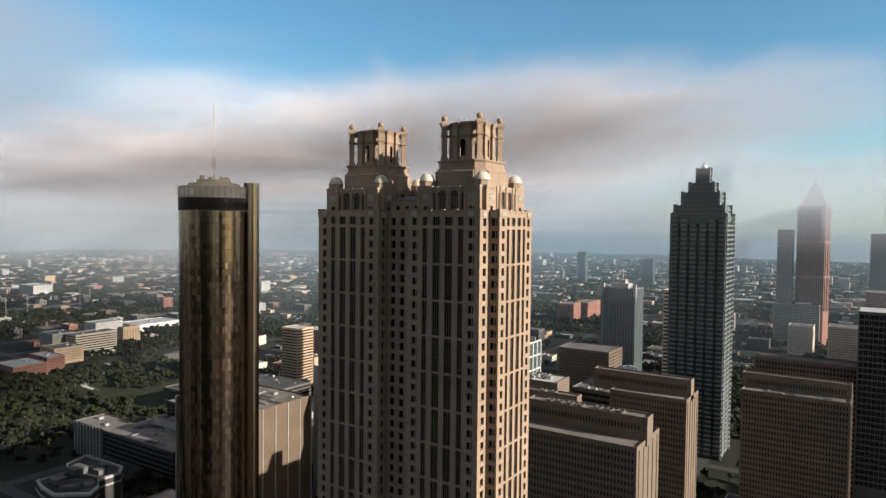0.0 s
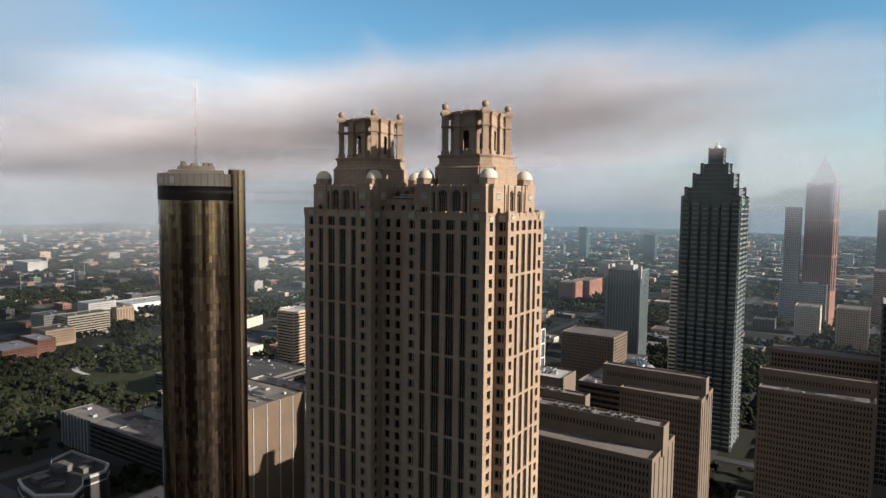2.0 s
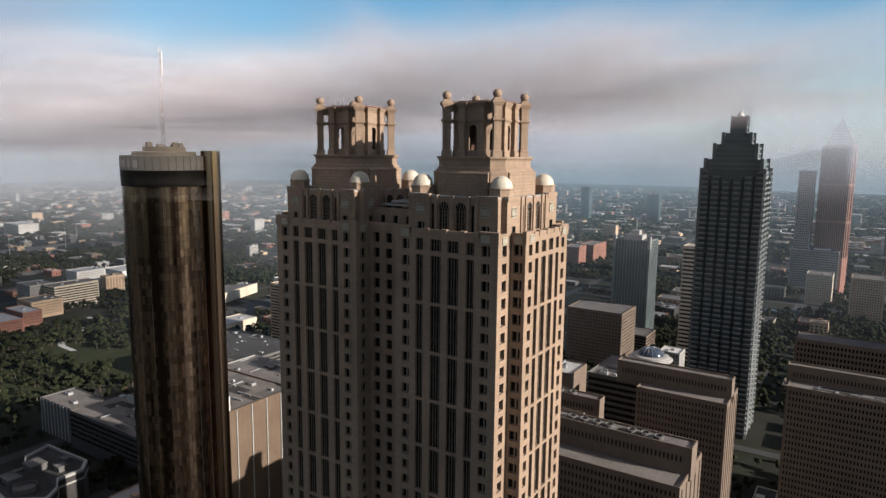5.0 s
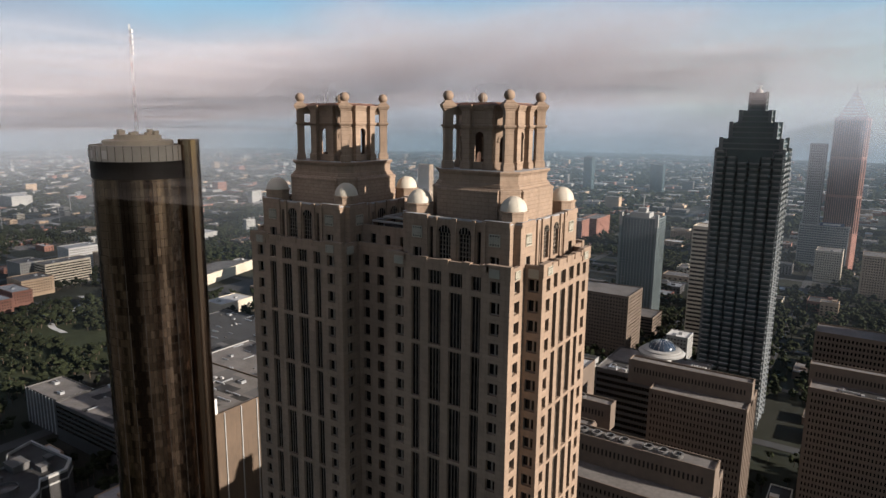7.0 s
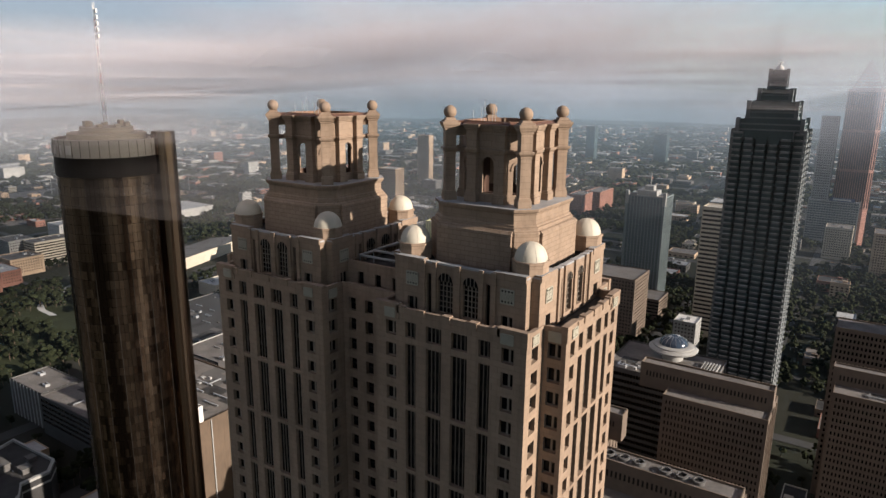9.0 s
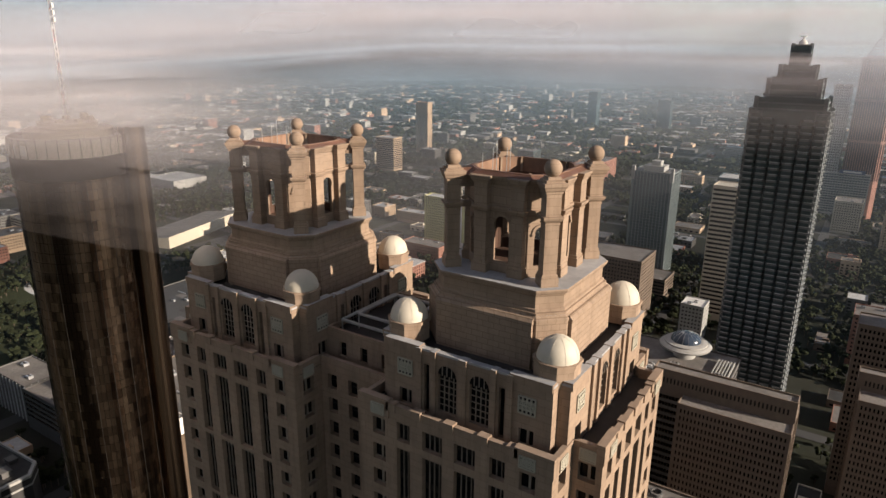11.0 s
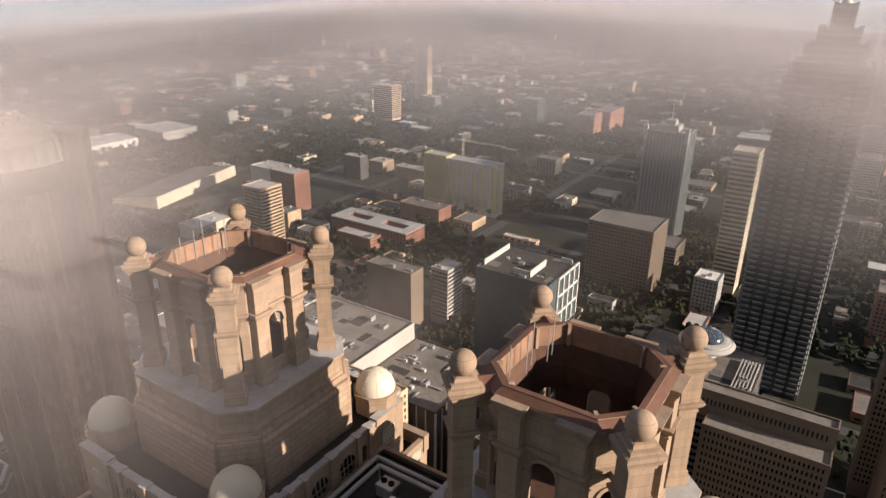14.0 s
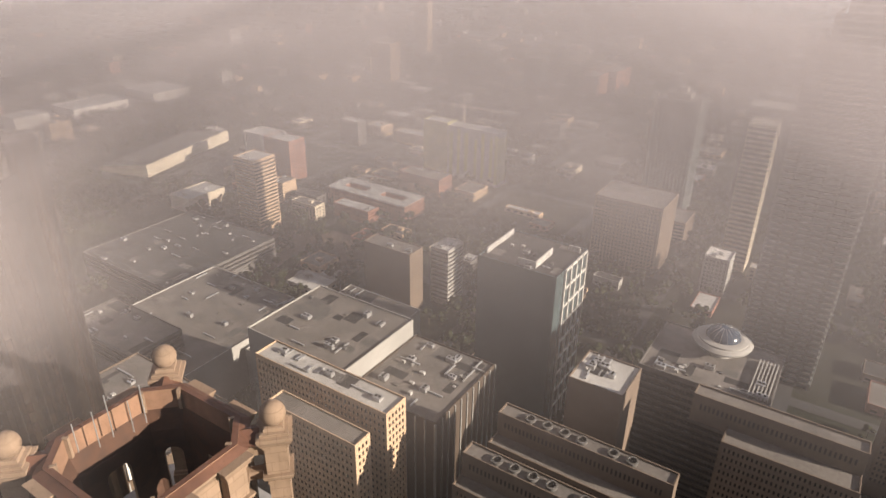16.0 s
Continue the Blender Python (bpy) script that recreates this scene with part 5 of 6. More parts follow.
def parking_deck():
    """A broad flat roof with a parking level, plant boxes and a round plaza beyond it."""
    t = block("convention_hall", -512, -415, 335, 462, 0, 33, "none", GREY, GRAVEL, label="broad convention hall with a flat gravel roof", category="hall", units=12, seed=81)
    t2 = block("parking_deck", -640, -530, 430, 540, 0, 22, "bands", CONCRETE2, ASPHALT, label="rooftop parking deck with a pale rim", category="parking garage", units=8, seed=82)
    block("convention_hall", -411, -348, 402, 503, 0, 30, "none", GREY, GRAVEL, label="lower wing of the convention hall with a gravel roof", category="hall", units=5, seed=83)
    S = Soup()
    S.lathe([(58, 0), (58, 0.25), (0, 0.26)], 48)
    tagged(part("forecourt", S, mat("brown_paving", (0.11, 0.08, 0.065), 0.9, vary=0.4, coarse=0.03, grain=0.3)), "round brown paved forecourt", "forecourt", kind="structure").location = (-517, 560, 0.42)
    S = Soup()
    S.lathe([(20, 0), (20, 0.5), (0, 0.6)], 36)
    tagged(part("plaza", S, PALEROOF), "round pale plaza between buildings", "plaza", kind="structure").location = (-480, 540, 0.3)


parking_deck()


def roof_clutter(name, x0, x1, y0, y1, z, count, seed):
    """Ducts, curbs, hatches and darker membrane patches on a flat roof, parts of the building that carries them."""
    t = min((o for o in bpy.data.objects if o.parent is None and o.name.split(".")[0] == name), key=lambda o: (o.location.x - (x0 + x1) / 2) ** 2 + (o.location.y - (y0 + y1) / 2) ** 2)
    px, py = t.location.x, t.location.y
    rng = random.Random(seed)
    for k in range(count):
        x, y = rng.uniform(x0 + 3, x1 - 6) - px, rng.uniform(y0 + 3, y1 - 6) - py
        kind = rng.random()
        S = Soup()
        if kind < 0.35:
            a, b = (rng.uniform(4, 12), 0.7) if rng.random() < 0.5 else (0.7, rng.uniform(4, 12))
            S.box(x, min(x + a, x1 - px - 1), y, min(y + b, y1 - py - 1), z + 0.3, z + 0.9)
            S.box(x, x + 0.5, y, y + 0.5, z, z + 0.3)
            part("duct", S, STEEL, t)
        elif kind < 0.6:
            S.box(x, x + rng.uniform(1.0, 2.5), y, y + rng.uniform(1.0, 2.2), z, z + rng.uniform(0.5, 1.6))
            part("roof_hatch", S, PALEROOF if kind < 0.5 else CONCRETE2, t)
        else:
            S.box(x, min(x + rng.uniform(4, 14), x1 - px - 1), y, min(y + rng.uniform(4, 14), y1 - py - 1), z - 0.05, z + 0.03 + 0.001 * k)
            part("membrane_patch", S, DARKROOF if kind < 0.8 else CONCRETE2, t)


for args in (("mart_hall", -345, -283.5, 354, 405, 95.65, 18, 1), ("ribbed_mart", -283, -238, 357, 407, 86.15, 30, 2), ("ribbed_mart", -385, -314, 268, 320, 85.15, 26, 3), ("convention_hall", -512, -415, 335, 462, 33.15, 46, 4),
             ("convention_hall", -411, -348, 402, 503, 30.15, 16, 5), ("parking_deck", -640, -530, 430, 540, 22.15, 40, 6), ("domed_hall", -183, -125, 449, 470, 84.15, 22, 7), ("grid_office", -324, -250, 340, 353, 97.15, 10, 8),
             ("small_slab", -201, -176.5, 405, 429, 96.15, 10, 9), ("frame_tower", -285, -237, 470, 512, 104.15, 10, 10), ("slab_office", -152, -89, 319, 332, 100.15, 12, 11), ("slab_office", -136, -90.7, 413, 424, 100.15, 10, 12),
             ("slab_office", -69.5, -11.6, 443, 455, 100.15, 12, 13), ("banded_hall", -530, -435, 300, 344, 28.15, 18, 14), ("banded_hall", -508, -440, 345, 380, 46.15, 12, 15)):
    roof_clutter(*args)


def arena():
    """A long hall whose roof falls from a high sunlit wall."""
    t = thing("exhibition_hall", -862, 675, 0, "long cream hall with a sloping pale roof", "hall")
    m = pose(0, 0, 0, 0, 0, 15)
    S = Soup()
    q = [(m @ Vector(p)).xy for p in ((-34, -80, 0), (34, -80, 0), (34, 80, 0), (-34, 80, 0))]
    for i, (za, zb) in enumerate(((6, 15), (15, 15), (15, 6), (6, 6))):
        p, r = q[i], q[(i + 1) % 4]
        S.poly([(*p, 0), (*r, 0), (*r, zb), (*p, za)], 0)
    S.poly([(*q[0], 6), (*q[1], 15), (*q[2], 15), (*q[3], 6)], 1)
    part("hall", S, [CREAM, GRAVEL], t)
    for k in range(12):
        R = Soup()
        y = -76 + 13.8 * k
        a, b = m @ Vector((-34, y, 6.1)), m @ Vector((34, y, 15.1))
        R.beam(a, b, 0.25)
        part("roof_seam", R, GREY, t)


def school():
    """A brick block with a pale roof round two light wells."""
    t = thing("school", -536, 688, 0, "red brick school with a pale roof and two light wells", "school")
    S, wins = Soup(), []
    a, b, z = 51.0, 17.0, 18.0
    for p, u, L in (((-a, -b), (1, 0), 2 * a), ((a, -b), (0, 1), 2 * b), ((a, b), (-1, 0), 2 * a), ((-a, b), (0, -1), 2 * b)):
        n = int(L / 4.2)
        cols = [((k + 0.28) * L / n, (k + 0.72) * L / n, "grid", [(2 + 4 * j, 4.4 + 4 * j) for j in range(4)]) for k in range(n)]
        facade(S, wins, p, u, L, 0, z, cols, 0.4)
    part("wall", S, BRICK, t)
    add_windows(wins, t, [GLASS, MULLION, BRONZEDARK], 0)
    R = Soup()
    cuts = ((-38, -8), (10, 40))
    xs = [-a - 0.5, -38, -8, 10, 40, a + 0.5]
    for i in range(5):
        if i % 2:
            R.box(xs[i], xs[i + 1], -b - 0.5, -6, z, z + 0.7)
            R.box(xs[i], xs[i + 1], 6, b + 0.5, z, z + 0.7)
        else:
            R.box(xs[i], xs[i + 1], -b - 0.5, b + 0.5, z, z + 0.7)
    part("roof", R, PALEROOF, t)
    for x0, x1 in cuts:
        W = Soup()
        for p, q in (((x0, -6), (x1, -6)), ((x1, -6), (x1, 6)), ((x1, 6), (x0, 6)), ((x0, 6), (x0, -6))):
            W.poly([(*p, 5), (*q, 5), (*q, z), (*p, z)])
        W.poly([(x0, -6, 5), (x1, -6, 5), (x1, 6, 5), (x0, 6, 5)])
        part("light_well", W, BRICK, t)


def light_mast(x, y, h):
    t = thing("light_mast", x, y, 0, "tall slim steel floodlight mast over a rail yard", "light mast", "floodlight masts")
    S = Soup()
    S.beam((0, 0, 0), (0, 0, h), 0.55)
    part("pole", S, GREY, t)
    S = Soup()
    S.box(-2.2, 2.2, -0.6, 0.6, h, h + 1.6)
    part("lamp_head", S, GREY, t)


arena()
school()
for x, y, h in ((-1556, 830, 45), (-1500, 690, 45), (-1480, 640, 42), (-1640, 900, 44), (-1400, 930, 42), (-1330, 1010, 40)):
    light_mast(x, y, h)
flat("bare_earth", -1800, -1640, 990, 1110, 0.55, EARTH, "bare red earth of a building site", "earth")
flat("rail_yard", -1640, -1280, 620, 960, 0.5, GRAVEL, "pale gravel rail yard with sidings", "rail yard")
flat("parking_lot", -800, -700, 620, 760, 0.55, ASPHALT, "dark asphalt parking lot", "parking lot")


def park_path():
    S = Soup()
    prev = None
    for k in range(15):
        f = k / 14
        x, y = -905 + 135 * f, 520 - 100 * f + 14 * math.sin(f * 7)
        w = 2.6
        cur = ((x - w, y - w, 0.62), (x + w, y + w, 0.62))
        if prev:
            S.poly([prev[0], cur[0], cur[1], prev[1]])
        prev = cur
    tagged(part("path", S, PALEROOF), "pale winding park path", "path", kind="structure")


park_path()


# ---- streets, low-rise blocks and woods ----
def in_view(x, y, wide=6):
    a = math.degrees(math.atan2(-x, y))
    return -2 - wide < a < 68 + wide and y > 120


BOXES = []
for o in list(bpy.data.objects):
    if o.parent is None and o.type == "EMPTY" and o.location.z < 1:
        xs = [c.matrix_local @ Vector(v) for c in o.children if c.type == "MESH" and c.name.split(".")[0] in ("wall", "shaft", "core", "hall", "saucer_ring") for v in c.bound_box]
        if xs:
            BOXES.append((o.location.x + min(v.x for v in xs), o.location.x + max(v.x for v in xs), o.location.y + min(v.y for v in xs), o.location.y + max(v.y for v in xs)))


def is_free(x, y, w=8, d=8):
    return not any(a - w < x < b + w and c - d < y < e + d for a, b, c, e in BOXES)


PARK = (-980, -600, 250, 560)


def streets():
    for k, x in enumerate(range(-2350, 300, 106)):
        flat("road", x - 6, x + 6, -400, 2600, 0.35, ASPHALT, "asphalt street running between the blocks", "road")
    for k, y in enumerate(range(-358, 2600, 118)):
        flat("road", -2400, 300, y - 5, y + 5, 0.40, ASPHALT, "asphalt cross street", "road")


streets()
flat("lawn", -900, -640, 300, 500, 0.5, mat("lawn", (0.035, 0.04, 0.02), 0.95, vary=0.5, coarse=0.02, grain=0.1, spec=0.1), "green park lawn", "lawn")


def low_rises():
    rng = random.Random(11)
    walls = [GREY, TANBRICK, BRICK, CREAM, CONCRETE2, TANBRICK, CONCRETE, CONCRETE2]
    roofs = [PALEROOF, GRAVEL, GRAVEL, DARKROOF, GRAVEL, DARKROOF, PALEROOF]
    words = {GREY: "grey", TANBRICK: "tan brick", BRICK: "red brick", CREAM: "cream", WHITE: "white", CONCRETE2: "grey concrete", CONCRETE: "brown"}
    spots_ = []
    for x in range(-2297, 260, 106):
        for y in range(291, 2000, 118):
            if not in_view(x, y) or math.hypot(x, y) > 2000:
                continue
            if PARK[0] < x < PARK[1] and PARK[2] < y < PARK[3]:
                continue
            kind = rng.random()
            spots = 2 if kind < 0.25 else 4 if kind < 0.6 else 6
            for s in range(spots):
                w, d = rng.uniform(11, 42), rng.uniform(9, 32)
                h = rng.choice((4, 5, 5, 6, 6, 7, 8, 9, 12, 15)) if rng.random() < 0.95 else rng.uniform(20, 34)
                px, py = x + rng.uniform(-26, 26), y + rng.uniform(-32, 32)
                if rng.random() < 0.12 or not is_free(px, py, w / 2 + 3, d / 2 + 3):
                    continue
                BOXES.append((px - w / 2, px + w / 2, py - d / 2, py + d / 2))
                wl, rf = rng.choice(walls), rng.choice(roofs)
                spots_.append((math.hypot(px + 60, py - 100), px, py, w, d, h, wl, rf, rng.random(), rng.random(), rng.random()))
    spots_.sort(key=lambda s: s[0])
    rest, mats_ = Soup(), [GREY, TANBRICK, BRICK, CREAM, WHITE, CONCRETE2, CONCRETE, PALEROOF, GRAVEL, DARKROOF, TERRACOTTA]
    for count, (_, px, py, w, d, h, wl, rf, ra, rb, rc) in enumerate(spots_):
                if count >= 300:
                    rest.box(px - w / 2, px + w / 2, py - d / 2, py + d / 2, 0, h, mats_.index(wl), mats_.index(rf))
                    if ra < 0.6:
                        rest.box(px - 2.5, px + 2.5, py - 2, py + 2, h, h + 2 + rb, mats_.index(wl))
                    k = 1.2
                    while k < h - 1.5:
                        rest.box(px - w / 2 - 0.06, px + w / 2 + 0.06, py - d / 2 - 0.06, py + d / 2 + 0.06, k, k + 1.4, 9)
                        k += 3.6
                    continue
                t = thing("low_building", px, py, 0, "low %s building with a flat roof" % words[wl], "building", "low city buildings")
                S, wins = Soup(), []
                rows = [(1.0 + 3.4 * k, 2.8 + 3.4 * k) for k in range(max(1, int((h - 1) / 3.4)))]
                a, b = w / 2, d / 2
                step = 4.5 if h > 7 else 7.0
                for p, u, L in (((-a, -b), (1, 0), w), ((a, -b), (0, 1), d), ((a, b), (-1, 0), w), ((-a, b), (0, -1), d)):
                    n = int(L / step)
                    cols = [((k + 0.25) * L / n, (k + 0.75) * L / n, "plain", rows) for k in range(n)] if n else []
                    facade(S, wins, p, u, L, 0, h, cols, 0.3)
                rim(S, -a, a, -b, b, h, 0.9, 0.5)
                if ra < 0.6:
                    ux, uy = (rb - 0.5) * a, (rc - 0.5) * b
                    S.box(ux - 2.5, ux + 2.5, uy - 2, uy + 2, h, h + 1.5 + 2 * rc)
                part("wall", S, wl, t)
                D = Soup()
                D.poly([(-a + 0.4, -b + 0.4, h + 0.2), (a - 0.4, -b + 0.4, h + 0.2), (a - 0.4, b - 0.4, h + 0.2), (-a + 0.4, b - 0.4, h + 0.2)])
                part("roof", D, rf, t)
                if wins:
                    G = Soup()
                    for kind_, ww, hh, m in wins:
                        G.poly([m @ Vector(q) for q in ((0, 0, 0), (ww, 0, 0), (ww, 0, hh), (0, 0, hh))])
                    part("windows", G, GLASS, t)
    tagged(part("far_low_buildings", rest, mats_), "low city buildings farther off between trees", "buildings", kind="stuff")


low_rises()


def far_roofs():
    rng = random.Random(5)
    S = Soup()
    for k in range(2300):
        r = rng.uniform(1900, 4500)
        a = math.radians(rng.uniform(-10, 76))
        x, y = -r * math.sin(a), r * math.cos(a)
        w, d, h = rng.uniform(10, 46), rng.uniform(10, 40), rng.uniform(5, 12)
        if rng.random() < 0.03:
            h = rng.uniform(18, 42)
        m = rng.choice((0, 0, 1, 2, 3))
        S.box(x - w / 2, x + w / 2, y - d / 2, y + d / 2, -12, h, m, rng.choice((0, 5, 5, 4)))
    tagged(part("distant_buildings", S, [GREY, CONCRETE2, BRICK, TANBRICK, PALEROOF, GRAVEL]), "scattered distant low buildings among woods", "buildings", kind="stuff")


far_roofs()

BLOB = [Vector(v) for v in ((0, 0, 1), (0.89, 0, 0.45), (0.28, 0.85, 0.45), (-0.72, 0.53, 0.45), (-0.72, -0.53, 0.45), (0.28, -0.85, 0.45),
                            (0.72, 0.53, -0.45), (-0.28, 0.85, -0.45), (-0.89, 0, -0.45), (-0.28, -0.85, -0.45), (0.72, -0.53, -0.45), (0, 0, -1))]
BLOB_FACES = [(0, 1, 2), (0, 2, 3), (0, 3, 4), (0, 4, 5), (0, 5, 1), (1, 6, 2), (2, 7, 3), (3, 8, 4), (4, 9, 5), (5, 10, 1), (2, 6, 7), (3, 7, 8), (4, 8, 9), (5, 9, 10), (1, 10, 6), (11, 7, 6), (11, 8, 7), (11, 9, 8), (11, 10, 9), (11, 6, 10)]


def clump(S, rng, x, y, z, r, flat_=0.8):
    base = len(S.v)
    for v in BLOB:
        k = r * rng.uniform(0.65, 1.2)
        S.v.append((x + v.x * k, y + v.y * k, z + v.z * k * flat_))
    S.f.extend(tuple(i + base for i in f) for f in BLOB_FACES)
    S.m.extend([0] * 20)


def woods():
    rng = random.Random(8)
    S, W = Soup(), Soup()
    placed = 0
    for k in range(90000):
        r = 230 + 1500 * math.sqrt(rng.random())
        a = math.radians(rng.uniform(-9, 76))
        x, y = -r * math.sin(a), r * math.cos(a)
        park = PARK[0] < x < PARK[1] and PARK[2] < y < PARK[3]
        dense = noise.noise(Vector((x / 140, y / 140, 0.5)))
        if not park and dense < -0.22 + 0.25 * rng.random():
            continue
        if park and noise.noise(Vector((x / 70, y / 70, 4.5))) < -0.3:
            continue
        if min((x - 5) % 106, 106 - (x - 5) % 106) < 3 or not is_free(x, y, 3, 3):
            continue
        h = rng.uniform(6, 13)
        W.beam((x, y, 0), (x, y, h * 0.6), 0.35)
        W.beam((x, y, h * 0.4), (x + rng.uniform(-2, 2), y + rng.uniform(-2, 2), h * 0.75), 0.18)
        for j in range(5):
            clump(S, rng, x + rng.uniform(-0.3, 0.3) * h, y + rng.uniform(-0.3, 0.3) * h, h * rng.uniform(0.5, 0.95), h * rng.uniform(0.16, 0.3))
        placed += 1
        if placed > 13500:
            break
    tagged(part("tree_trunks", W, BARK), "trunks of street and park trees", "trees", kind="stuff")
    tagged(part("tree_crowns", S, FOLIAGE), "dark green leafy tree crowns between buildings", "trees", kind="stuff")
    F = Soup()
    for k in range(22000):
        r = 1600 + 2900 * rng.random()
        a = math.radians(rng.uniform(-9, 76))
        x, y = -r * math.sin(a), r * math.cos(a)
        if noise.noise(Vector((x / 260, y / 260, 1.5))) < -0.18:
            continue
        h = rng.uniform(6, 12)
        clump(F, rng, x, y, h * 0.45, h * rng.uniform(0.8, 1.5), 0.55)
    tagged(part("distant_woods", F, FOLIAGE), "dark distant woods fading into haze", "woods", kind="stuff")


woods()


# ---- low cloud and haze ----
def fog_mat(name, density, scale, low, high, colour=(0.9, 0.88, 0.88), fade=None, centre=None, along=1.0, begin=None, base=0.0, skew=0.0, ends=(380, 640, 220, 400)):
    """Thin cloud: white, mostly see-through, with soft gaps. fade: heights (bottom clear, bottom full, top full, top clear);
    centre: (x, y, clear radius, full radius) and, if it ends again, (full radius, clear radius)."""
    m = bpy.data.materials.new(name)
    m.use_nodes = True
    m.cycles.use_bump_map_correction = False
    n, link = m.node_tree.nodes, m.node_tree.links.new
    n.remove(n["Principled BSDF"])
    co = n.new("ShaderNodeTexCoord").outputs["Object"]
    t = n.new("ShaderNodeTexNoise")
    t.inputs["Scale"].default_value, t.inputs["Detail"].default_value, t.inputs["Roughness"].default_value = scale, 3.0, 0.45
    t.inputs["Distortion"].default_value = 0.4
    turn, stretch = n.new("ShaderNodeMapping"), n.new("ShaderNodeMapping")
    turn.inputs["Rotation"].default_value = (0, 0, -radians(TURN))
    stretch.inputs["Scale"].default_value = (1, along, 1)
    link(co, turn.inputs["Vector"])
    link(turn.outputs[0], stretch.inputs["Vector"])
    link(stretch.outputs[0], t.inputs["Vector"])

    def span(value, a, b, c, d):
        r = n.new("ShaderNodeMapRange")
        r.interpolation_type = "SMOOTHSTEP"
        for i, x in enumerate((a, b, c, d)):
            r.inputs[i + 1].default_value = x
        link(value, r.inputs[0])
        return r.outputs[0]

    def times(a, b):
        k = n.new("ShaderNodeMath")
        k.operation = "MULTIPLY"
        link(a, k.inputs[0])
        link(b, k.inputs[1])
        return k.outputs[0]

    fac = span(t.outputs["Fac"], low, high, density * base, density)
    s = n.new("ShaderNodeSeparateXYZ")
    link(co, s.inputs[0])
    if fade:
        fac = times(fac, span(s.outputs[2], fade[0], fade[1], 0, 1))
        fac = times(fac, span(s.outputs[2], fade[2], fade[3], 1, 0))
    if begin:
        s2 = n.new("ShaderNodeSeparateXYZ")
        link(turn.outputs[0], s2.inputs[0])
        front = n.new("ShaderNodeMath")          # the front lies nearer on the eastern side
        front.operation = "MULTIPLY_ADD"
        front.inputs[1].default_value = skew
        lobes = n.new("ShaderNodeMath")
        lobes.operation = "MULTIPLY_ADD"
        lobes.inputs[1].default_value = 170.0
        link(t.outputs["Fac"], lobes.inputs[0])
        link(s2.outputs[1], lobes.inputs[2])
        shift = n.new("ShaderNodeMath")
        shift.operation = "SUBTRACT"
        shift.inputs[1].default_value = 100.0
        link(lobes.outputs[0], shift.inputs[0])
        link(s2.outputs[0], front.inputs[0])
        link(shift.outputs[0], front.inputs[2])
        fac = times(fac, span(front.outputs[0], begin[0], begin[1], 0, 1))
        fac = times(fac, span(s2.outputs[1], begin[0], begin[0] + 26, 0, 1))
        fac = times(fac, span(s2.outputs[1], ends[0], ends[1], 1, 0))
        fac = times(fac, span(s2.outputs[0], -ends[3], -ends[2], 0, 1))
        fac = times(fac, span(s2.outputs[0], 95, 230, 1, 0))
    if centre:
        d = n.new("ShaderNodeVectorMath")
        d.operation = "DISTANCE"
        c = n.new("ShaderNodeCombineXYZ")
        link(s.outputs[0], c.inputs[0])
        link(s.outputs[1], c.inputs[1])
        link(c.outputs[0], d.inputs[0])
        d.inputs[1].default_value = (centre[0], centre[1], 0)
        fac = times(fac, span(d.outputs["Value"], centre[2], centre[3], 0, 1))
        if len(centre) > 4:
            fac = times(fac, span(d.outputs["Value"], centre[4], centre[5], 1, 0))
    mix, both = n.new("ShaderNodeMixShader"), n.new("ShaderNodeMixShader")
    dif, tra, clear = n.new("ShaderNodeBsdfDiffuse"), n.new("ShaderNodeBsdfTranslucent"), n.new("ShaderNodeBsdfTransparent")
    dif.inputs["Color"].default_value, tra.inputs["Color"].default_value = (*colour, 1), (*colour, 1)
    # droplets have no facing: they take the sun in full
    to_sun, from_sun = n.new("ShaderNodeCombineXYZ"), n.new("ShaderNodeCombineXYZ")
    for i in range(3):
        to_sun.inputs[i].default_value, from_sun.inputs[i].default_value = sun_to[i], -sun_to[i]
    link(to_sun.outputs[0], dif.inputs["Normal"])
    link(from_sun.outputs[0], tra.inputs["Normal"])
    both.inputs[0].default_value = 0.5
    link(dif.outputs[0], both.inputs[1])
    link(tra.outputs[0], both.inputs[2])
    link(fac, mix.inputs[0])
    link(clear.outputs[0], mix.inputs[1])
    link(both.outputs[0], mix.inputs[2])
    link(mix.outputs[0], n["Material Output"].inputs["Surface"])
    return m


def haze_wall(name, r, density, z0, z1, fade, scale, low, high, colour, label, centre=None):
    """A curtain of haze or cloud that stands round the city at distance r."""
    S = Soup()
    cx, cy, n = -60.0, 100.0, 80
    for k in range(n):
        a, b = math.radians(-32 + 116 * k / n), math.radians(-32 + 116 * (k + 1) / n)
        p, q = (cx - r * math.sin(a), cy + r * math.cos(a)), (cx - r * math.sin(b), cy + r * math.cos(b))
        for e, f in ((z0, (z0 + z1) / 2), ((z0 + z1) / 2, z1)):
            S.poly([(*p, e), (*q, e), (*q, f), (*p, f)])
    m = fog_mat(name, density, scale, low, high, colour, fade, centre)
    return tagged(part(name, S, m, weld=True, smooth=True), label, name.replace("_", " "), kind="stuff")


AHEAD = Vector((-math.sin(radians(TURN)), math.cos(radians(TURN)), 0))
SIDE = Vector((math.cos(radians(TURN)), math.sin(radians(TURN)), 0))


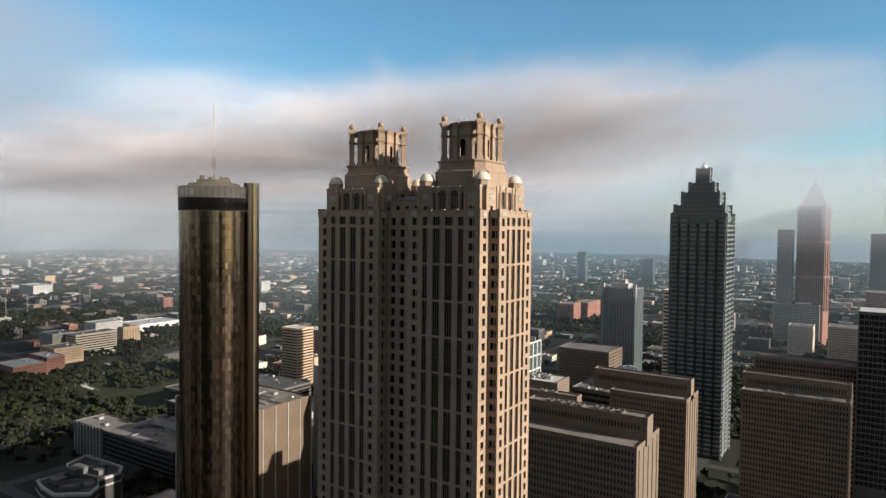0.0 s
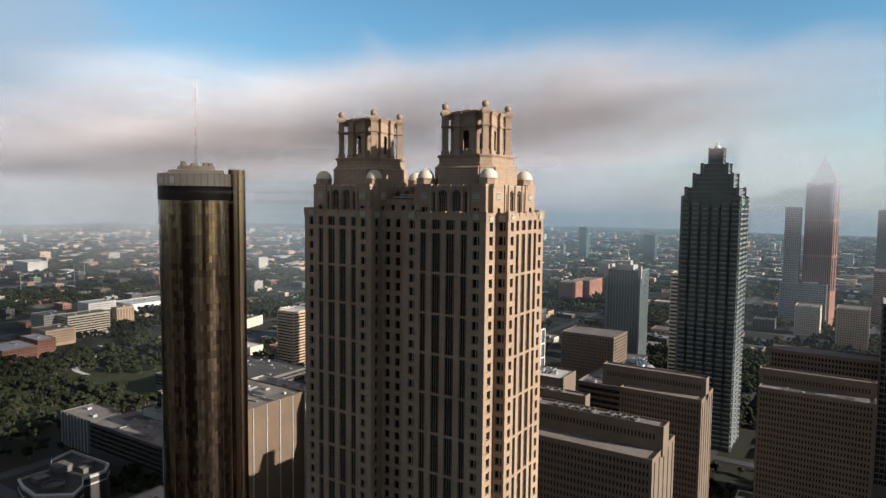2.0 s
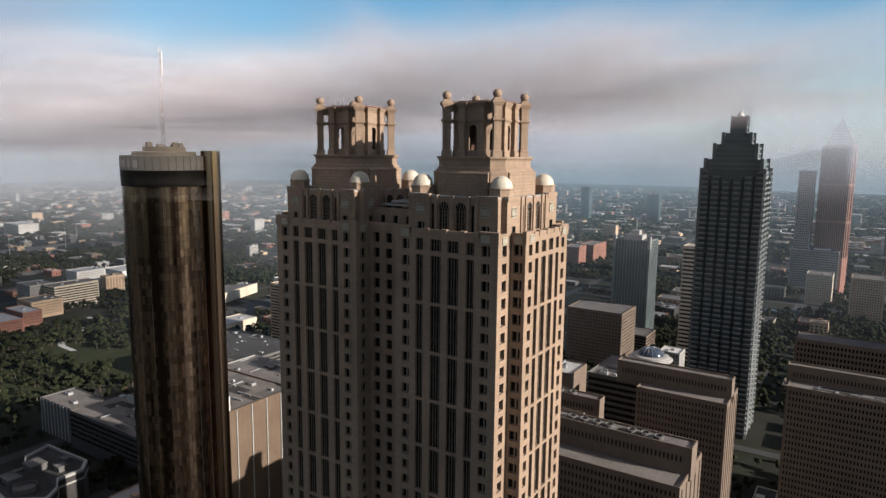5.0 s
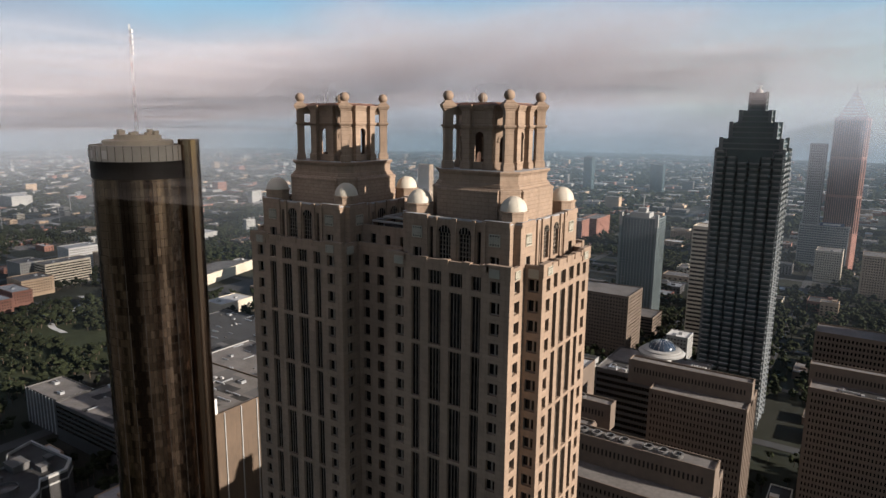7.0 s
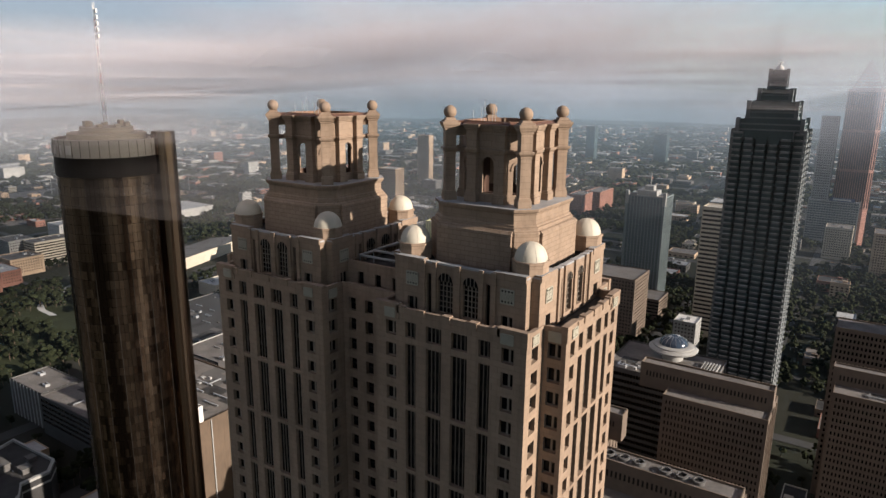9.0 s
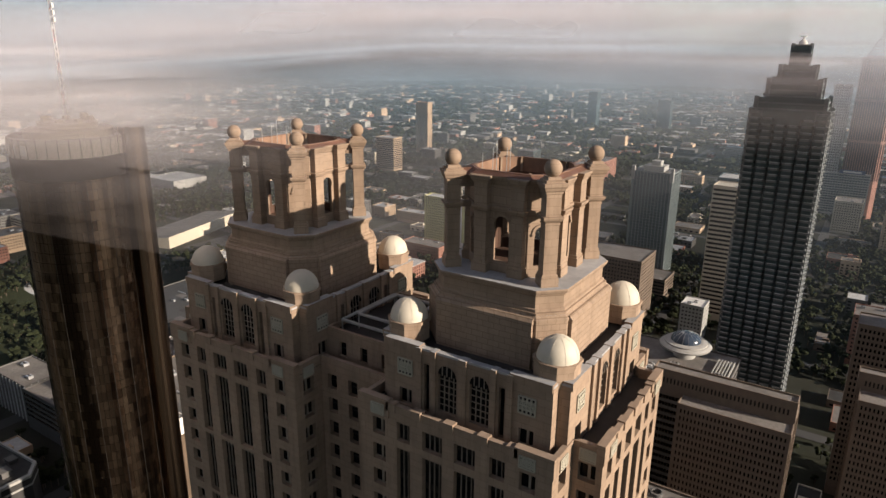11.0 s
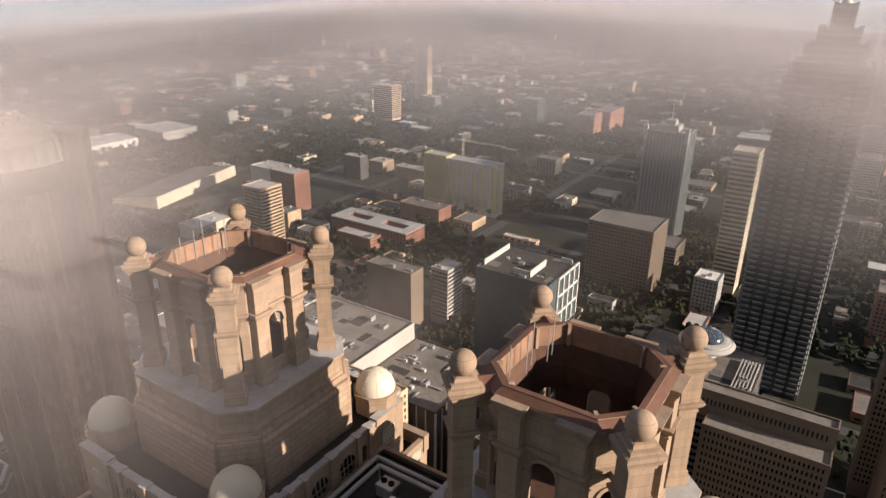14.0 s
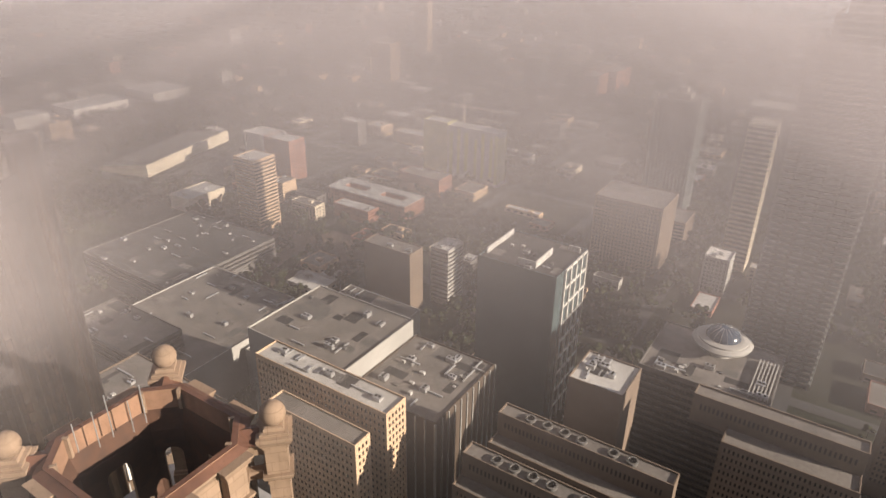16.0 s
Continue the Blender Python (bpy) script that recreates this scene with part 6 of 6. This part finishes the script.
def cloud_sheet(z, density, scale, low, high, start, full, colour=(0.275, 0.254, 0.275), wave=0.8, length=425.0, half=405.0, skew=0.35, base=0.36, droop=0.08):
    """One gently waving layer of low stratus that begins past the tower's crown."""
    S, n = Soup(), 40

    def at(i, j):
        s = length * (j / n)
        p = AHEAD * (start + s) + SIDE * (-half + 2 * half * i / n)
        z_here = z - droop * max(0.0, -p.dot(SIDE) - 20)
        return (p.x, p.y, z_here + wave * noise.noise(Vector((p.x / 200, p.y / 200, z))))

    for j in range(n):
        for i in range(n):
            S.poly([at(i, j), at(i + 1, j), at(i + 1, j + 1), at(i, j + 1)])
    m = fog_mat("stratus", density, scale, low, high, colour, None, None, 0.15, (start + 2, full), base, skew, (length * 0.55 + start, length * 0.95 + start, half * 0.6, half * 0.98))
    return tagged(part("cloud_layer", S, m, weld=True, smooth=True), "thin layer of low morning cloud", "cloud", kind="stuff")


def fog_patch(x, y, z, r, density, scale=0.02, colour=(0.42, 0.385, 0.40)):
    """A wisp of fog beside a tower top."""
    S, n = Soup(), 16
    for j in range(n):
        for i in range(n):
            q = [(x - r + 2 * r * (i + a) / n, y - r + 2 * r * (j + b) / n) for a, b in ((0, 0), (1, 0), (1, 1), (0, 1))]
            S.poly([(px, py, z + 1.5 * noise.noise(Vector((px / 40, py / 40, z)))) for px, py in q])
    m = fog_mat("wisp", density, scale, 0.1, 0.9, colour, None, (x, y, -2, -1, r * 0.25, r * 0.95))
    return tagged(part("fog_wisp", S, m, weld=True, smooth=True), "bright wisp of fog beside a tower top", "fog", kind="stuff")


for r, d in ((520, 0.015), (760, 0.03), (1080, 0.075), (1500, 0.14), (2100, 0.25), (2900, 0.4), (3900, 0.75)):
    haze_wall("haze", r, d, -5, 200, (0, 80, 120, 196), 1.6 / r, 0.1, 0.6, (0.07, 0.11, 0.147), "pale blue-grey morning haze over the city")
for r, d in ((575, 0.07), (690, 0.12)):
    haze_wall("haze", r, d, 20, 260, (30, 150, 215, 255), 0.006, 0.3, 0.7, (0.13, 0.142, 0.165), "thin grey mist drifting over the city")
for r, d in ((900, 0.35), (1250, 0.45)):
    haze_wall("fog_bank", r, d, 30, 330, (40, 190, 220, 325), 0.003, 0.2, 0.7, (0.275, 0.285, 0.315), "low bank of fog beside the city", (-60 - r * 0.93, 100 + r * 0.42, -2, -1, r * 0.1, r * 0.62))
for r, d in ((620, 0.20), (740, 0.26), (930, 0.32), (1200, 0.38)):
    haze_wall("fog_bank", r, d, 120, 460, (158, 240, 250, 350), 0.004, 0.28, 0.7, (0.192, 0.215, 0.262), "soft bank of low cloud over the city")
haze_wall("fog_bank", 1130, 0.62, 120, 460, (205, 268, 290, 350), 0.004, 0.2, 0.6, (0.192, 0.208, 0.245), "soft bank of low cloud over the city")
# the stratus over and past the tower
for k, (z, s) in enumerate(((242, 246), (245, 234), (248, 226), (251.5, 221), (255.5, 220), (260, 221), (265, 222))):
    cloud_sheet(z, 0.40, 0.009 + 0.0013 * k, 0.28, 0.74, s, s + 78.0, length=760.0 if k < 4 else 470.0)
for k, z in enumerate((228, 231.5, 235, 238.5)):
    fog_patch(-253 - 6 * k, 205 + 5 * k, z, 88, 0.34)
for k, z in enumerate((238, 241.5, 245, 248.5)):
    p = AHEAD * (256 - 2 * k) + SIDE * (-86 + 2 * k)
    fog_patch(p.x, p.y, z, 68, 0.32)
for k, z in enumerate((238, 241.5, 245)):
    p = AHEAD * (218 + k) + SIDE * (-36 + k)
    fog_patch(p.x, p.y, z, 31, 0.13, 0.03)
for k, z in enumerate((237, 240.5, 244, 247.5)):
    p = AHEAD * (266 + k) + SIDE * (60 + k)
    fog_patch(p.x, p.y, z, 48, 0.17, 0.03, (0.30, 0.28, 0.29))
for k, z in enumerate((206, 211, 216)):
    p = AHEAD * (368 + 5 * k) + SIDE * (-40 + 8 * k)
    fog_patch(p.x, p.y, z, 122, 0.24, 0.017, (0.26, 0.235, 0.235))
